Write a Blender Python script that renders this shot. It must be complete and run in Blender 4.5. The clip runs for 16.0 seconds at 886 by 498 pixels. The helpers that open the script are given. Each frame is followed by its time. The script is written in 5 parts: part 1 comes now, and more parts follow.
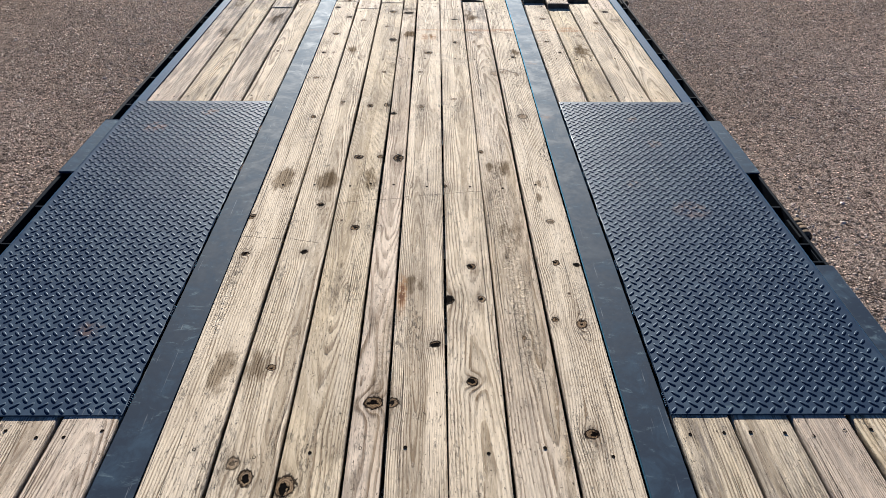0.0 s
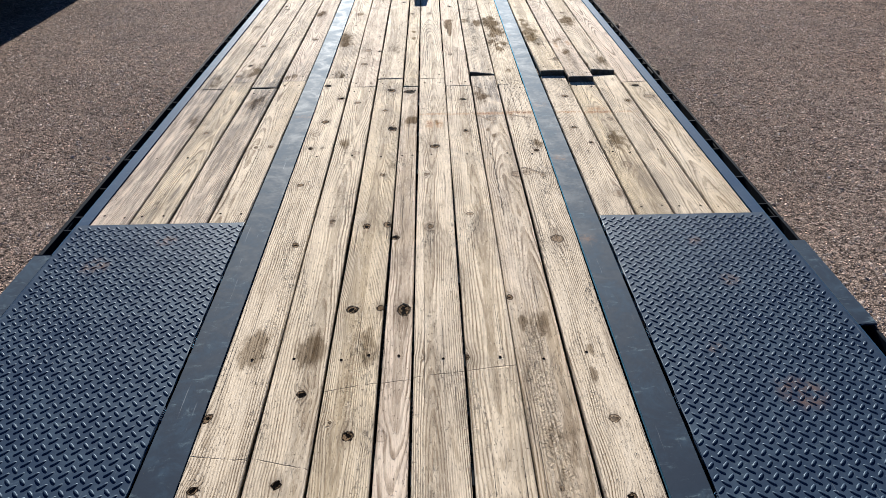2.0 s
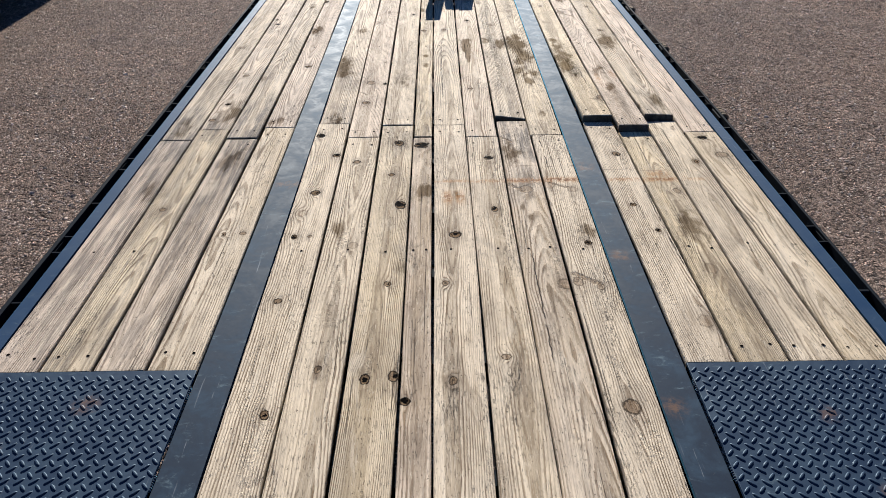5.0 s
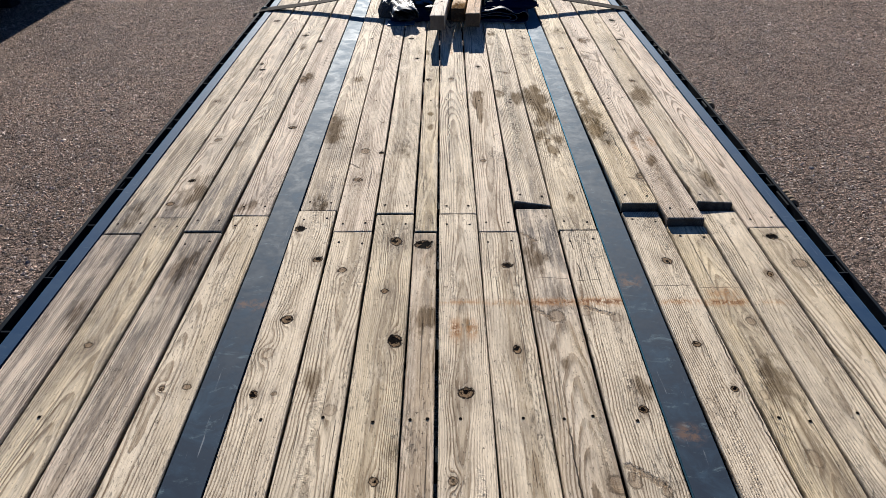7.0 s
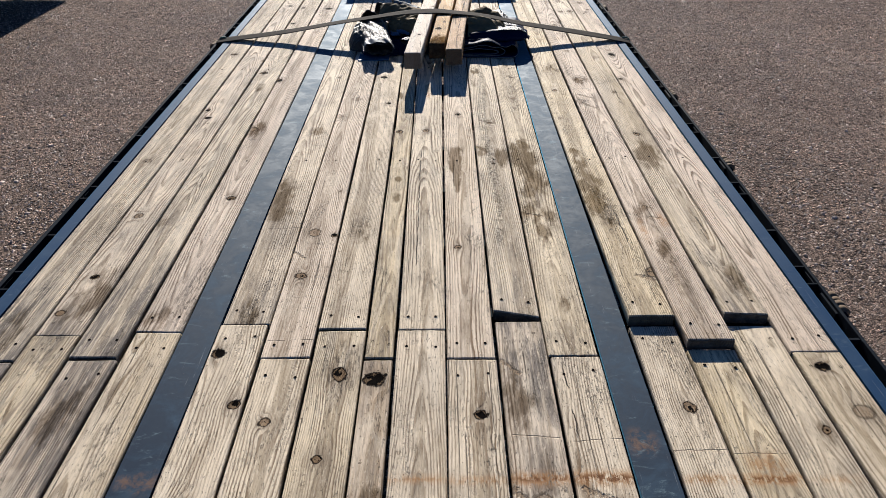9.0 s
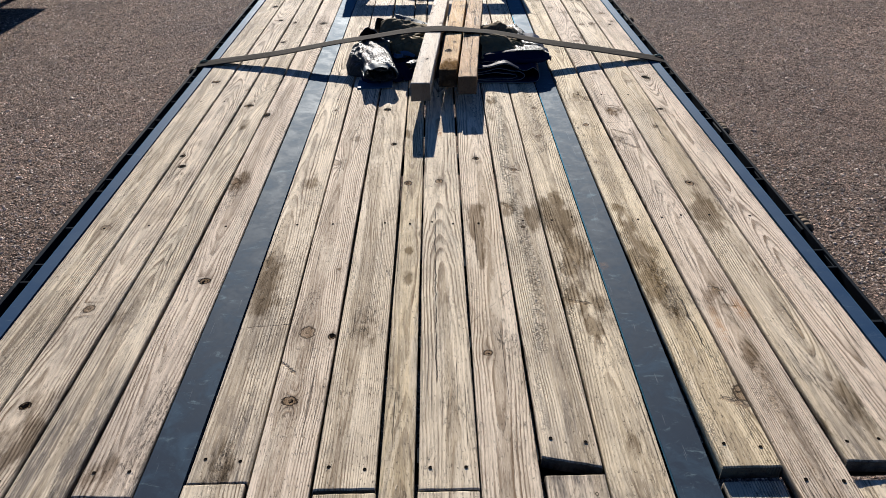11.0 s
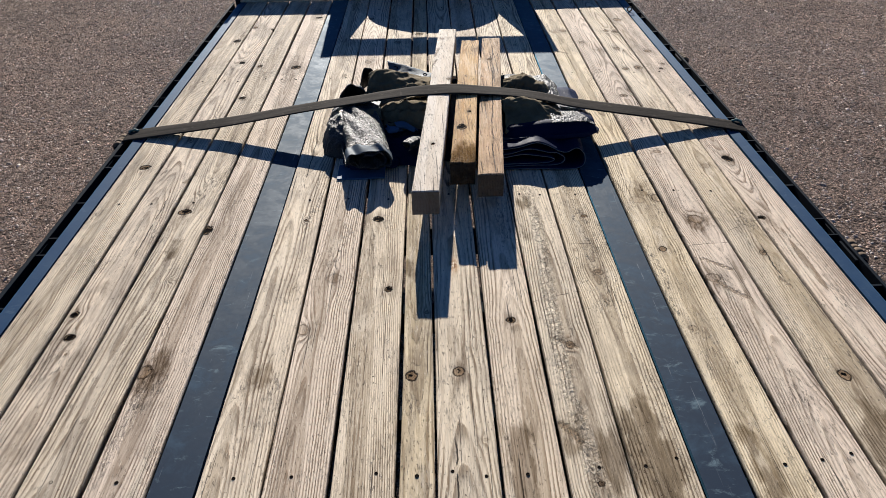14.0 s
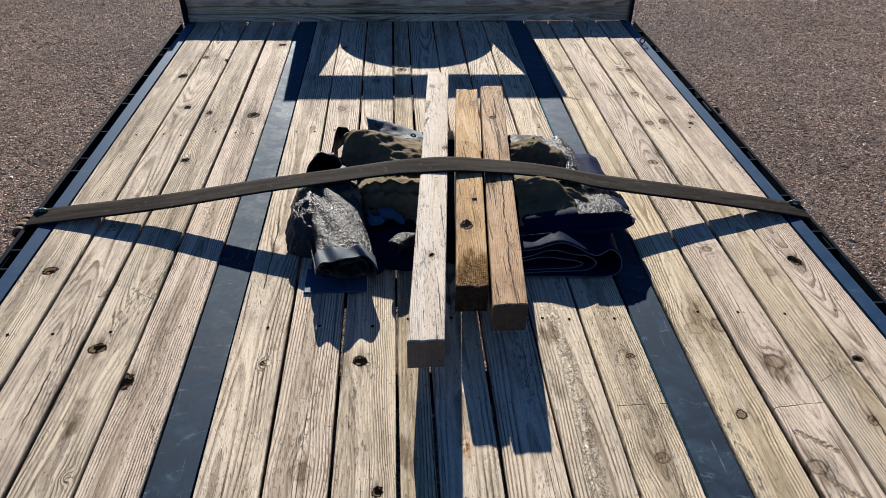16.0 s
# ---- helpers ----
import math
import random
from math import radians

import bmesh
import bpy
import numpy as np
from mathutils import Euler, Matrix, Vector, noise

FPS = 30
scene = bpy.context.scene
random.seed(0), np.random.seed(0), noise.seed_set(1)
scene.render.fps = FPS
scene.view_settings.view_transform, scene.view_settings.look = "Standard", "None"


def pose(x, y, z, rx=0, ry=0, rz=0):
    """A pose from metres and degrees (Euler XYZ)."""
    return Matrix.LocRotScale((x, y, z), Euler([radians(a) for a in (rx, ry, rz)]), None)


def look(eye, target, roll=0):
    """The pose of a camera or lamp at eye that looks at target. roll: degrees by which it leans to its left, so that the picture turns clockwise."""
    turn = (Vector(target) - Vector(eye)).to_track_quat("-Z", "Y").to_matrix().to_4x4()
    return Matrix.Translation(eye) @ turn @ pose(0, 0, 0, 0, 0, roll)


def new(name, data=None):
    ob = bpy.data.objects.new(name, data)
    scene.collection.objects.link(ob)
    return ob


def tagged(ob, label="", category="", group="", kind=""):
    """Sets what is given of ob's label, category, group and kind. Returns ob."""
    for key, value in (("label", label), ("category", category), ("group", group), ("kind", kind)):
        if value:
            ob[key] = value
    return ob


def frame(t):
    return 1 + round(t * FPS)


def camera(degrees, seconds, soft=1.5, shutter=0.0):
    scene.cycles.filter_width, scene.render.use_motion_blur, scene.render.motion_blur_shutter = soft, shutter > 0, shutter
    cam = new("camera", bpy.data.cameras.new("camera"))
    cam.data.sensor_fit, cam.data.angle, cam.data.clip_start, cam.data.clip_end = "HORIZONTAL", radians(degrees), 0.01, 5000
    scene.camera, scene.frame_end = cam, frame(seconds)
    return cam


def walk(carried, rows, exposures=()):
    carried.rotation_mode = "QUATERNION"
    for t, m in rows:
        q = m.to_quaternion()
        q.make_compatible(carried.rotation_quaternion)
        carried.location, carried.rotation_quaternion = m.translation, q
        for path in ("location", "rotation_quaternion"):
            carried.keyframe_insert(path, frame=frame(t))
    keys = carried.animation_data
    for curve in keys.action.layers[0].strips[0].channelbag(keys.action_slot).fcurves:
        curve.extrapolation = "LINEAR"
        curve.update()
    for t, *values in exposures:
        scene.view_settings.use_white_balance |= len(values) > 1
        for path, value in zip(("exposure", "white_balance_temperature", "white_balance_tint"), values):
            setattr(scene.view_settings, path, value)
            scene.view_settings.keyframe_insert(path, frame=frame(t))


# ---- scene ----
cam = camera(65.6, 16.0, soft=0.8)
PATH = [
    (0, (0.091, 0.002, 2.301), (0.114, 1.63, 1.14), 0.5),
    (0.5, (0.033, 0.286, 2.279), (0.044, 1.96, 1.186), 0.6),
    (1, (0.0, 0.492, 2.318), (0.034, 2.186, 1.256), -0.2),
    (1.5, (0.003, 0.617, 2.316), (0.048, 2.307, 1.248), -0.7),
    (2, (0.042, 0.77, 2.308), (0.067, 2.45, 1.223), -0.7),
    (2.5, (0.08, 0.94, 2.315), (0.085, 2.605, 1.208), -0.5),
    (3, (0.077, 1.065, 2.309), (0.075, 2.718, 1.182), -0.2),
    (3.5, (0.028, 1.224, 2.298), (0.032, 2.868, 1.159), -0.2),
    (4, (-0.02, 1.378, 2.317), (-0.005, 3.02, 1.176), -0.4),
    (4.2, (-0.024, 1.424, 2.317), (-0.008, 3.068, 1.178), -0.5),
    (6.3, (0.053, 2.079, 2.336), (0.042, 3.737, 1.217), -0.6),
    (6.5, (0.04, 2.154, 2.33), (0.029, 3.813, 1.213), -0.5),
    (7, (0.001, 2.353, 2.335), (-0.006, 4.016, 1.224), -0.5),
    (7.5, (0.004, 2.495, 2.33), (0.002, 4.16, 1.222), -0.6),
    (8, (0.039, 2.669, 2.309), (0.042, 4.336, 1.204), -0.7),
    (8.5, (0.095, 2.868, 2.323), (0.098, 4.537, 1.22), -0.6),
    (9, (0.11, 3.007, 2.33), (0.114, 4.677, 1.23), -0.3),
    (9.2, (0.106, 3.06, 2.327), (0.11, 4.73, 1.225), -0.1),
    (11.3, (0.039, 3.738, 2.316), (0.039, 5.395, 1.196), -1.2),
    (11.5, (0.045, 3.832, 2.319), (0.038, 5.487, 1.197), -1.3),
    (12, (0.054, 4.008, 2.332), (0.031, 5.663, 1.209), -1.6),
    (12.5, (0.03, 4.171, 2.319), (-0.001, 5.822, 1.191), -1.7),
    (13, (-0.012, 4.37, 2.318), (-0.035, 6.017, 1.183), -1.8),
    (13.5, (-0.026, 4.554, 2.317), (-0.028, 6.197, 1.176), -1.6),
    (14, (-0.017, 4.764, 2.299), (0.008, 6.4, 1.148), -1.0),
    (14.5, (-0.004, 4.995, 2.305), (0.046, 6.625, 1.146), -0.3),
    (15, (-0.013, 5.168, 2.309), (0.056, 6.796, 1.148), 0.5),
    (15.5, (-0.061, 5.326, 2.294), (0.033, 6.948, 1.127), 1.0),
    (16, (-0.093, 5.505, 2.307), (0.026, 7.117, 1.13), 1.1),
]
walk(cam, [(t, look(eye, target, roll)) for t, eye, target, roll in PATH], exposures=[(0.0, 1.05), (1.0, 1.06), (2.0, 1.07), (4.2, 1.04), (6.5, 0.96), (9.0, 0.94), (12.0, 0.95), (16.0, 1.02)])

# ---- light ----
SUN_EL, SUN_AZ = 22.0, -2.0   # degrees above the horizon; degrees clockwise from +y
world = bpy.data.worlds.new("sky")
scene.world = world
world.use_nodes = True
wn = world.node_tree
sky = wn.nodes.new("ShaderNodeTexSky")
sky.sky_type = "NISHITA"
sky.sun_disc = False
sky.sun_elevation = radians(SUN_EL)
sky.sun_rotation = radians(SUN_AZ)
sky.air_density, sky.dust_density, sky.ozone_density = 1.0, 0.0, 4.0
wn.nodes["Background"].inputs["Strength"].default_value = 0.025
clear = wn.nodes.new("ShaderNodeMix")          # a deep, clear-air blue
clear.data_type, clear.blend_type = "RGBA", "MULTIPLY"
clear.inputs[0].default_value, clear.inputs[7].default_value = 1.0, (0.72, 0.96, 1.4, 1)
wn.links.new(sky.outputs[0], clear.inputs[6])
wn.links.new(clear.outputs[2], wn.nodes["Background"].inputs["Color"])
sun = new("sun", bpy.data.lights.new("sun", "SUN"))
sun.data.energy, sun.data.angle, sun.data.color = 4.6, radians(0.55), (1.0, 0.94, 0.87)
_el, _az = radians(SUN_EL), radians(SUN_AZ)
sun.matrix_world = look((0, 0, 30), Vector((0, 0, 30)) - Vector((math.sin(_az) * math.cos(_el), math.cos(_az) * math.cos(_el), math.sin(_el))))


# ---- material tools ----
class Nodes:
    """Short-hand for building a node material."""

    def __init__(self, name):
        self.m = bpy.data.materials.new(name)
        self.m.use_nodes = True
        self.t = self.m.node_tree
        self.b = self.t.nodes["Principled BSDF"]

    def put(self, sock, v):
        if isinstance(v, bpy.types.NodeSocket):
            self.t.links.new(v, sock)
        elif isinstance(v, (tuple, list)) and sock.type == "RGBA" and len(v) == 3:
            sock.default_value = (*v, 1)
        else:
            sock.default_value = v

    def set(self, **kw):
        names = {"color": "Base Color", "rough": "Roughness", "metal": "Metallic", "normal": "Normal", "spec": "Specular IOR Level", "tint": "Specular Tint", "coat": "Coat Weight", "sheen": "Sheen Weight"}
        for k, v in kw.items():
            self.put(self.b.inputs[names[k]], v)
        return self.m

    def coord(self, scale=(1, 1, 1), kind="Object"):
        c = self.t.nodes.new("ShaderNodeTexCoord")
        mp = self.t.nodes.new("ShaderNodeMapping")
        self.t.links.new(c.outputs[kind], mp.inputs[0])
        mp.inputs["Scale"].default_value = scale
        return mp.outputs[0]

    def noise(self, vec, scale=1.0, detail=3.0, rough=0.55, distort=0.0):
        n = self.t.nodes.new("ShaderNodeTexNoise")
        self.t.links.new(vec, n.inputs["Vector"])
        n.inputs["Scale"].default_value, n.inputs["Detail"].default_value = scale, detail
        n.inputs["Roughness"].default_value, n.inputs["Distortion"].default_value = rough, distort
        return n.outputs[0]

    def voronoi(self, vec, scale, feature="F1", out="Distance"):
        n = self.t.nodes.new("ShaderNodeTexVoronoi")
        n.feature = feature
        self.t.links.new(vec, n.inputs["Vector"])
        n.inputs["Scale"].default_value = scale
        return n.outputs[out]

    def noise_warp(self, vec, scale):
        """The coordinates, bent a little so that cells lose their straight sides."""
        n = self.t.nodes.new("ShaderNodeTexNoise")
        self.t.links.new(vec, n.inputs["Vector"])
        n.inputs["Scale"].default_value, n.inputs["Detail"].default_value = scale * 1.3, 2
        m = self.t.nodes.new("ShaderNodeVectorMath")
        m.operation = "MULTIPLY_ADD"
        self.t.links.new(n.outputs["Color"], m.inputs[0])
        m.inputs[1].default_value = (0.6 / scale,) * 3
        self.t.links.new(vec, m.inputs[2])
        return m.outputs[0]

    def math(self, op, a, b=0.0, c=0.0):
        n = self.t.nodes.new("ShaderNodeMath")
        n.operation = op
        for s, v in zip(n.inputs, (a, b, c)):
            self.put(s, v)
        return n.outputs[0]

    def ramp(self, v, lo, hi, a=0.0, b=1.0, smooth=True):
        n = self.t.nodes.new("ShaderNodeMapRange")
        n.interpolation_type = "SMOOTHSTEP" if smooth else "LINEAR"
        for s, x in zip(n.inputs, (v, lo, hi, a, b)):
            self.put(s, x)
        return n.outputs[0]

    def mix(self, f, a, b, blend="MIX"):
        n = self.t.nodes.new("ShaderNodeMix")
        n.data_type, n.blend_type = "RGBA", blend
        self.put(n.inputs[0], f), self.put(n.inputs[6], a), self.put(n.inputs[7], b)
        return n.outputs[2]

    def attr(self, name):
        n = self.t.nodes.new("ShaderNodeAttribute")
        n.attribute_name = name
        s = self.t.nodes.new("ShaderNodeSeparateXYZ")
        self.t.links.new(n.outputs["Vector"], s.inputs[0])
        return s.outputs

    def random(self):
        return self.t.nodes.new("ShaderNodeObjectInfo").outputs["Random"]

    def island(self):
        return self.t.nodes.new("ShaderNodeNewGeometry").outputs["Random Per Island"]

    def bump(self, h, strength=0.3, dist=0.002, normal=None):
        n = self.t.nodes.new("ShaderNodeBump")
        n.inputs["Strength"].default_value, n.inputs["Distance"].default_value = strength, dist
        self.put(n.inputs["Height"], h)
        if normal is not None:
            self.put(n.inputs["Normal"], normal)
        return n.outputs[0]


# ---- materials ----
def wood_material(name, early, late, grey, weather, pits=0.55, split=0.68, heart_tone=(0.40, 0.315, 0.21)):
    """Weathered softwood: growth rings from the mesh's figure, fibre, greying, knots, stains, rust, splits and scars."""
    k = Nodes(name)
    ring, heart, stain = k.attr("figure")
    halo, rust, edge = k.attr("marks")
    core, hard, old = k.attr("knots")
    chew, scar, _ = k.attr("wear")
    crackd, scribed, crackon = k.attr("lines")
    rnd = k.random()
    mid = lambda v, a: k.math("MULTIPLY", k.math("SUBTRACT", v, 0.5), a)
    fibre = k.noise(k.coord((380, 9, 380)), 1.0, 4, 0.78)
    coarse = k.noise(k.coord((60, 1.4, 60)), 1.0, 3, 0.6)
    blotch = k.noise(k.coord((7, 3, 7)), 1.0, 6, 0.68, 0.8)
    # growth rings: pale spring wood, a narrow dark summer line with one sharp side
    wob = k.math("ADD", k.math("ADD", mid(k.noise(k.coord((11, 2.6, 11)), 1.0, 2, 0.5, 0.3), 2.4), mid(k.noise(k.coord((40, 3, 40)), 1.0, 4, 0.6), 0.6)), mid(fibre, 0.28))
    turn = k.math("FRACT", k.math("ADD", ring, wob))
    lat = k.math("MULTIPLY", k.ramp(turn, 0.42, 0.80), k.ramp(turn, 1.0, 0.95))
    fade = k.ramp(k.noise(k.coord((16, 1.2, 16)), 1.0, 4, 0.62, 0.4), 0.36, 0.60, 0.22, 0.92)
    lat = k.math("MULTIPLY", lat, k.math("MULTIPLY", fade, k.ramp(coarse, 0.25, 0.6, 0.6, 1.1)))
    col = k.mix(lat, early, late)
    # flat-sawn heart: long brown tongues
    hw = k.ramp(k.math("ADD", heart, k.math("ADD", mid(k.noise(k.coord((26, 2.5, 26)), 1.0, 4, 0.6), 0.7), mid(fibre, 0.3))), 0.44, 0.60)
    col = k.mix(k.math("MULTIPLY", hw, 0.62), col, k.mix(k.math("MULTIPLY", lat, 0.6), heart_tone, late))
    # fine fibre, dark and bleached
    col = k.mix(k.math("MULTIPLY", k.ramp(fibre, 0.50, 0.74, 0.0, 0.58), k.ramp(coarse, 0.35, 0.62, 0.45, 1.0)), col, late)
    col = k.mix(k.ramp(fibre, 0.48, 0.30, 0.0, 0.5), col, k.mix(0.5, early, (0.97, 0.88, 0.72)))
    # warm or grey cast of single boards
    cast = k.math("FRACT", k.math("MULTIPLY", rnd, 7.3))
    col = k.mix(k.math("MULTIPLY", k.ramp(cast, 0.35, 1.0, 0.0, 0.42), k.ramp(k.noise(k.coord((6, 0.8, 6)), 1.0, 3), 0.4, 0.62)), col, (0.55, 0.42, 0.235))
    hue = k.math("FRACT", k.math("MULTIPLY", rnd, 13.7))
    col = k.mix(k.ramp(hue, 0.55, 1.0, 0.0, 0.9), col, k.mix(1.0, col, (1.015, 0.985, 0.86), "MULTIPLY"))
    col = k.mix(k.ramp(hue, 0.45, 0.0, 0.0, 0.9), col, k.mix(1.0, col, (0.985, 0.955, 1.02), "MULTIPLY"))
    amount = k.math("MULTIPLY", k.ramp(blotch, 0.42, 0.64), k.ramp(rnd, 0, 1, weather * 0.3, weather, False))
    col = k.mix(k.math("MULTIPLY", amount, 0.8), col, k.mix(0.5, grey, col, "MULTIPLY"))
    broad = k.noise(k.coord((15, 2.6, 15)), 1.0, 6, 0.70, 0.7)
    col = k.mix(k.ramp(broad, 0.53, 0.70, 0.0, 0.60), col, k.mix(1.0, col, (0.46, 0.41, 0.35), "MULTIPLY"))
    col = k.mix(k.ramp(broad, 0.46, 0.34, 0.0, 0.45), col, k.mix(0.5, early, (0.95, 0.85, 0.68)))
    dark = k.ramp(k.noise(k.coord((26, 2.4, 26)), 1.0, 6, 0.72, 0.5), 0.57, 0.72)
    col = k.mix(k.math("MULTIPLY", dark, k.ramp(rnd, 0, 1, 0.15, 0.5, False)), col, (0.19, 0.150, 0.112))
    streak = k.ramp(k.noise(k.coord((44, 2.0, 44)), 1.0, 6, 0.74, 0.4), 0.40, 0.60)
    cloud = k.ramp(k.noise(k.coord((8, 4, 8)), 1.0, 4, 0.6, 0.5), 0.30, 0.62, 0.35, 1.15)
    aged = k.math("MINIMUM", k.math("MULTIPLY", k.math("MULTIPLY", old, cloud), k.math("ADD", 0.25, streak)), 0.92)
    col = k.mix(aged, col, k.mix(k.ramp(fibre, 0.36, 0.64), (0.225, 0.195, 0.168), (0.105, 0.092, 0.080)))
    # drying checks along the grain
    chk = k.noise(k.coord((170, 1.5, 170)), 1.0, 2, 0.5)
    crack = k.ramp(chk, split, split + 0.03, 0.0, 1.0)
    col = k.mix(k.math("MULTIPLY", crack, 0.8), col, (0.06, 0.045, 0.032))
    # torn, pitted stretches
    cell = k.noise(k.coord((95, 62, 95)), 1.0, 3, 0.65, 1.0)
    rough_in = k.math("MAXIMUM", k.math("MULTIPLY", chew, k.ramp(k.noise(k.coord((40, 14, 40)), 1.0, 3, 0.6), 0.36, 0.52)), k.math("MULTIPLY", pits, k.ramp(k.noise(k.coord((12, 1.6, 12)), 1.0, 3), 0.60, 0.68)))
    pit = k.math("MULTIPLY", k.ramp(cell, 0.53, 0.60), rough_in)
    lip = k.math("MULTIPLY", k.ramp(cell, 0.50, 0.42), rough_in)
    # shaded pits and lit lips of the torn wood, put into the colour
    col = k.mix(k.math("MULTIPLY", pit, 0.5), col, (0.13, 0.098, 0.07))
    col = k.mix(k.math("MULTIPLY", lip, 0.3), col, (0.93, 0.83, 0.66))
    # specks of dirt and small dents
    spk = k.noise(k.coord((150, 85, 150)), 1.0, 3, 0.7)
    col = k.mix(k.ramp(spk, 0.635, 0.68, 0.0, 0.85), col, (0.09, 0.07, 0.05))
    dash = k.math("MULTIPLY", k.ramp(k.noise(k.coord((300, 42, 300)), 1.0, 2, 0.6), 0.60, 0.66), k.ramp(k.noise(k.coord((10, 3, 10)), 1.0, 3, 0.6), 0.42, 0.62, 0.25, 1.0))
    col = k.mix(k.math("MULTIPLY", dash, 0.5), col, (0.12, 0.088, 0.060))
    mould = k.math("MULTIPLY", k.ramp(k.noise(k.coord((150, 38, 150)), 1.0, 5, 0.78, 0.5), 0.52, 0.60), k.ramp(k.noise(k.coord((11, 2.6, 11)), 1.0, 4, 0.62, 0.4), 0.53, 0.68))
    col = k.mix(k.math("MULTIPLY", mould, 0.7), col, (0.075, 0.062, 0.050))
    pale = k.ramp(k.noise(k.coord((230, 30, 230)), 1.0, 4, 0.75), 0.58, 0.68)
    col = k.mix(k.math("MULTIPLY", pale, 0.55), col, k.mix(0.5, early, (0.97, 0.87, 0.72)))
    # stains: soaked in, the grain still shows through
    ragged = mid(k.noise(k.coord((46, 13, 46)), 1.0, 5, 0.66, 0.5), 1.6)
    cloudy = mid(k.noise(k.coord((17, 9, 17)), 1.0, 4, 0.62, 0.4), 1.5)
    sq = k.math("ADD", stain, k.math("ADD", ragged, cloudy))
    sn = k.math("MULTIPLY", k.ramp(sq, 0.10, 0.62), k.ramp(stain, 0.05, 0.34))
    col = k.mix(k.math("MULTIPLY", sn, 0.70), col, k.mix(1.0, col, k.mix(k.ramp(fibre, 0.38, 0.62), (0.31, 0.262, 0.212), (0.17, 0.142, 0.114)), "MULTIPLY"))
    # knots: resin-darkened wood round a ringed disc, black and open where it has dried out
    g1 = mid(k.noise(k.coord((75, 55, 75)), 1.0, 4, 0.62, 0.8), 0.46)
    g2 = mid(k.noise(k.coord((230, 130, 230)), 1.0, 3, 0.7, 0.5), 0.26)
    kq = k.math("ADD", core, k.math("ADD", g1, g2))
    near = k.ramp(core, 0.10, 0.40)
    smear = k.math("MULTIPLY", halo, k.ramp(k.math("ADD", coarse, k.math("MULTIPLY", fibre, 0.5)), 0.55, 0.90))
    col = k.mix(k.math("MULTIPLY", smear, 0.9), col, (0.135, 0.092, 0.058))
    disc = k.math("MULTIPLY", k.math("MULTIPLY", k.ramp(kq, 0.44, 0.54), near), k.ramp(hard, 0.35, 0.8, 0.22, 0.92))
    rings = k.ramp(k.math("SINE", k.math("MULTIPLY", k.math("ADD", core, k.math("MULTIPLY", g1, 0.35)), 62.0)), -1, 1, 0.0, 0.9)
    col = k.mix(disc, col, k.mix(k.ramp(hard, 0.6, 1.0, 0.0, 0.45), k.mix(rings, (0.36, 0.245, 0.145), (0.13, 0.080, 0.044)), (0.022, 0.014, 0.009)))
    rim = k.math("MULTIPLY", k.math("MULTIPLY", k.ramp(kq, 0.40, 0.48), k.ramp(kq, 0.62, 0.54)), k.math("MULTIPLY", near, k.ramp(hard, 0.3, 0.8, 0.25, 1.0)))
    col = k.mix(rim, col, (0.014, 0.009, 0.006))
    hole = k.math("MULTIPLY", k.math("MULTIPLY", k.ramp(k.math("ADD", kq, mid(k.noise(k.coord((34, 30, 34)), 1.0, 3, 0.6, 0.6), 1.5)), k.ramp(hard, 0.5, 1.0, 0.92, 0.58, False), k.ramp(hard, 0.5, 1.0, 0.98, 0.65, False)), near), k.ramp(hard, 0.45, 0.7))
    col = k.mix(hole, col, (0.003, 0.0022, 0.002))
    # scars of side branches: torn grain, dark along one side
    sc = k.math("ADD", scar, mid(k.noise(k.coord((90, 60, 90)), 1.0, 4, 0.7, 0.6), 2.2))
    scn = k.math("MULTIPLY", k.ramp(sc, 0.36, 0.85), k.ramp(scar, 0.10, 0.5))
    col = k.mix(k.math("MULTIPLY", scn, 0.72), col, k.mix(k.ramp(k.noise(k.coord((160, 120, 160)), 1.0, 3, 0.7), 0.42, 0.58), (0.36, 0.255, 0.155), (0.070, 0.050, 0.036)))
    # one long split and one scratch across, where a board has them
    sp = k.math("ABSOLUTE", k.math("ADD", crackd, mid(k.noise(k.coord((4, 16, 4)), 1.0, 4, 0.65), 0.020)))
    spl = k.math("MULTIPLY", k.ramp(sp, 0.0022, 0.0009), k.math("MULTIPLY", crackon, k.ramp(k.noise(k.coord((3, 9, 3)), 1.0, 2), 0.36, 0.44)))
    col = k.mix(k.math("MULTIPLY", spl, 0.95), col, (0.030, 0.022, 0.016))
    sb = k.math("ABSOLUTE", k.math("ADD", scribed, mid(k.noise(k.coord((22, 3, 22)), 1.0, 4, 0.65), 0.012)))
    scr = k.math("MULTIPLY", k.ramp(sb, 0.0022, 0.0008), k.ramp(k.noise(k.coord((30, 5, 30)), 1.0, 2), 0.38, 0.50))
    col = k.mix(k.math("MULTIPLY", scr, 0.72), col, (0.10, 0.075, 0.055))
    # rust bleeding into the wood
    rn = k.math("MULTIPLY", rust, k.ramp(k.math("ADD", k.noise(k.coord((60, 40, 60)), 1.0, 5, 0.7), mid(fibre, 0.4)), 0.34, 0.56))
    col = k.mix(k.math("MINIMUM", k.math("MULTIPLY", rn, 1.2), 0.95), col, k.mix(k.ramp(rn, 0.35, 0.95), (0.46, 0.225, 0.075), (0.16, 0.062, 0.022)))
    # darker sides and ends; shade on the end faces is mixed in here
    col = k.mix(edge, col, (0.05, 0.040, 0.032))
    h = k.math("ADD", k.math("MULTIPLY", lat, 0.40), k.math("ADD", k.math("MULTIPLY", fibre, 0.75), k.math("MULTIPLY", hole, -2.2)))
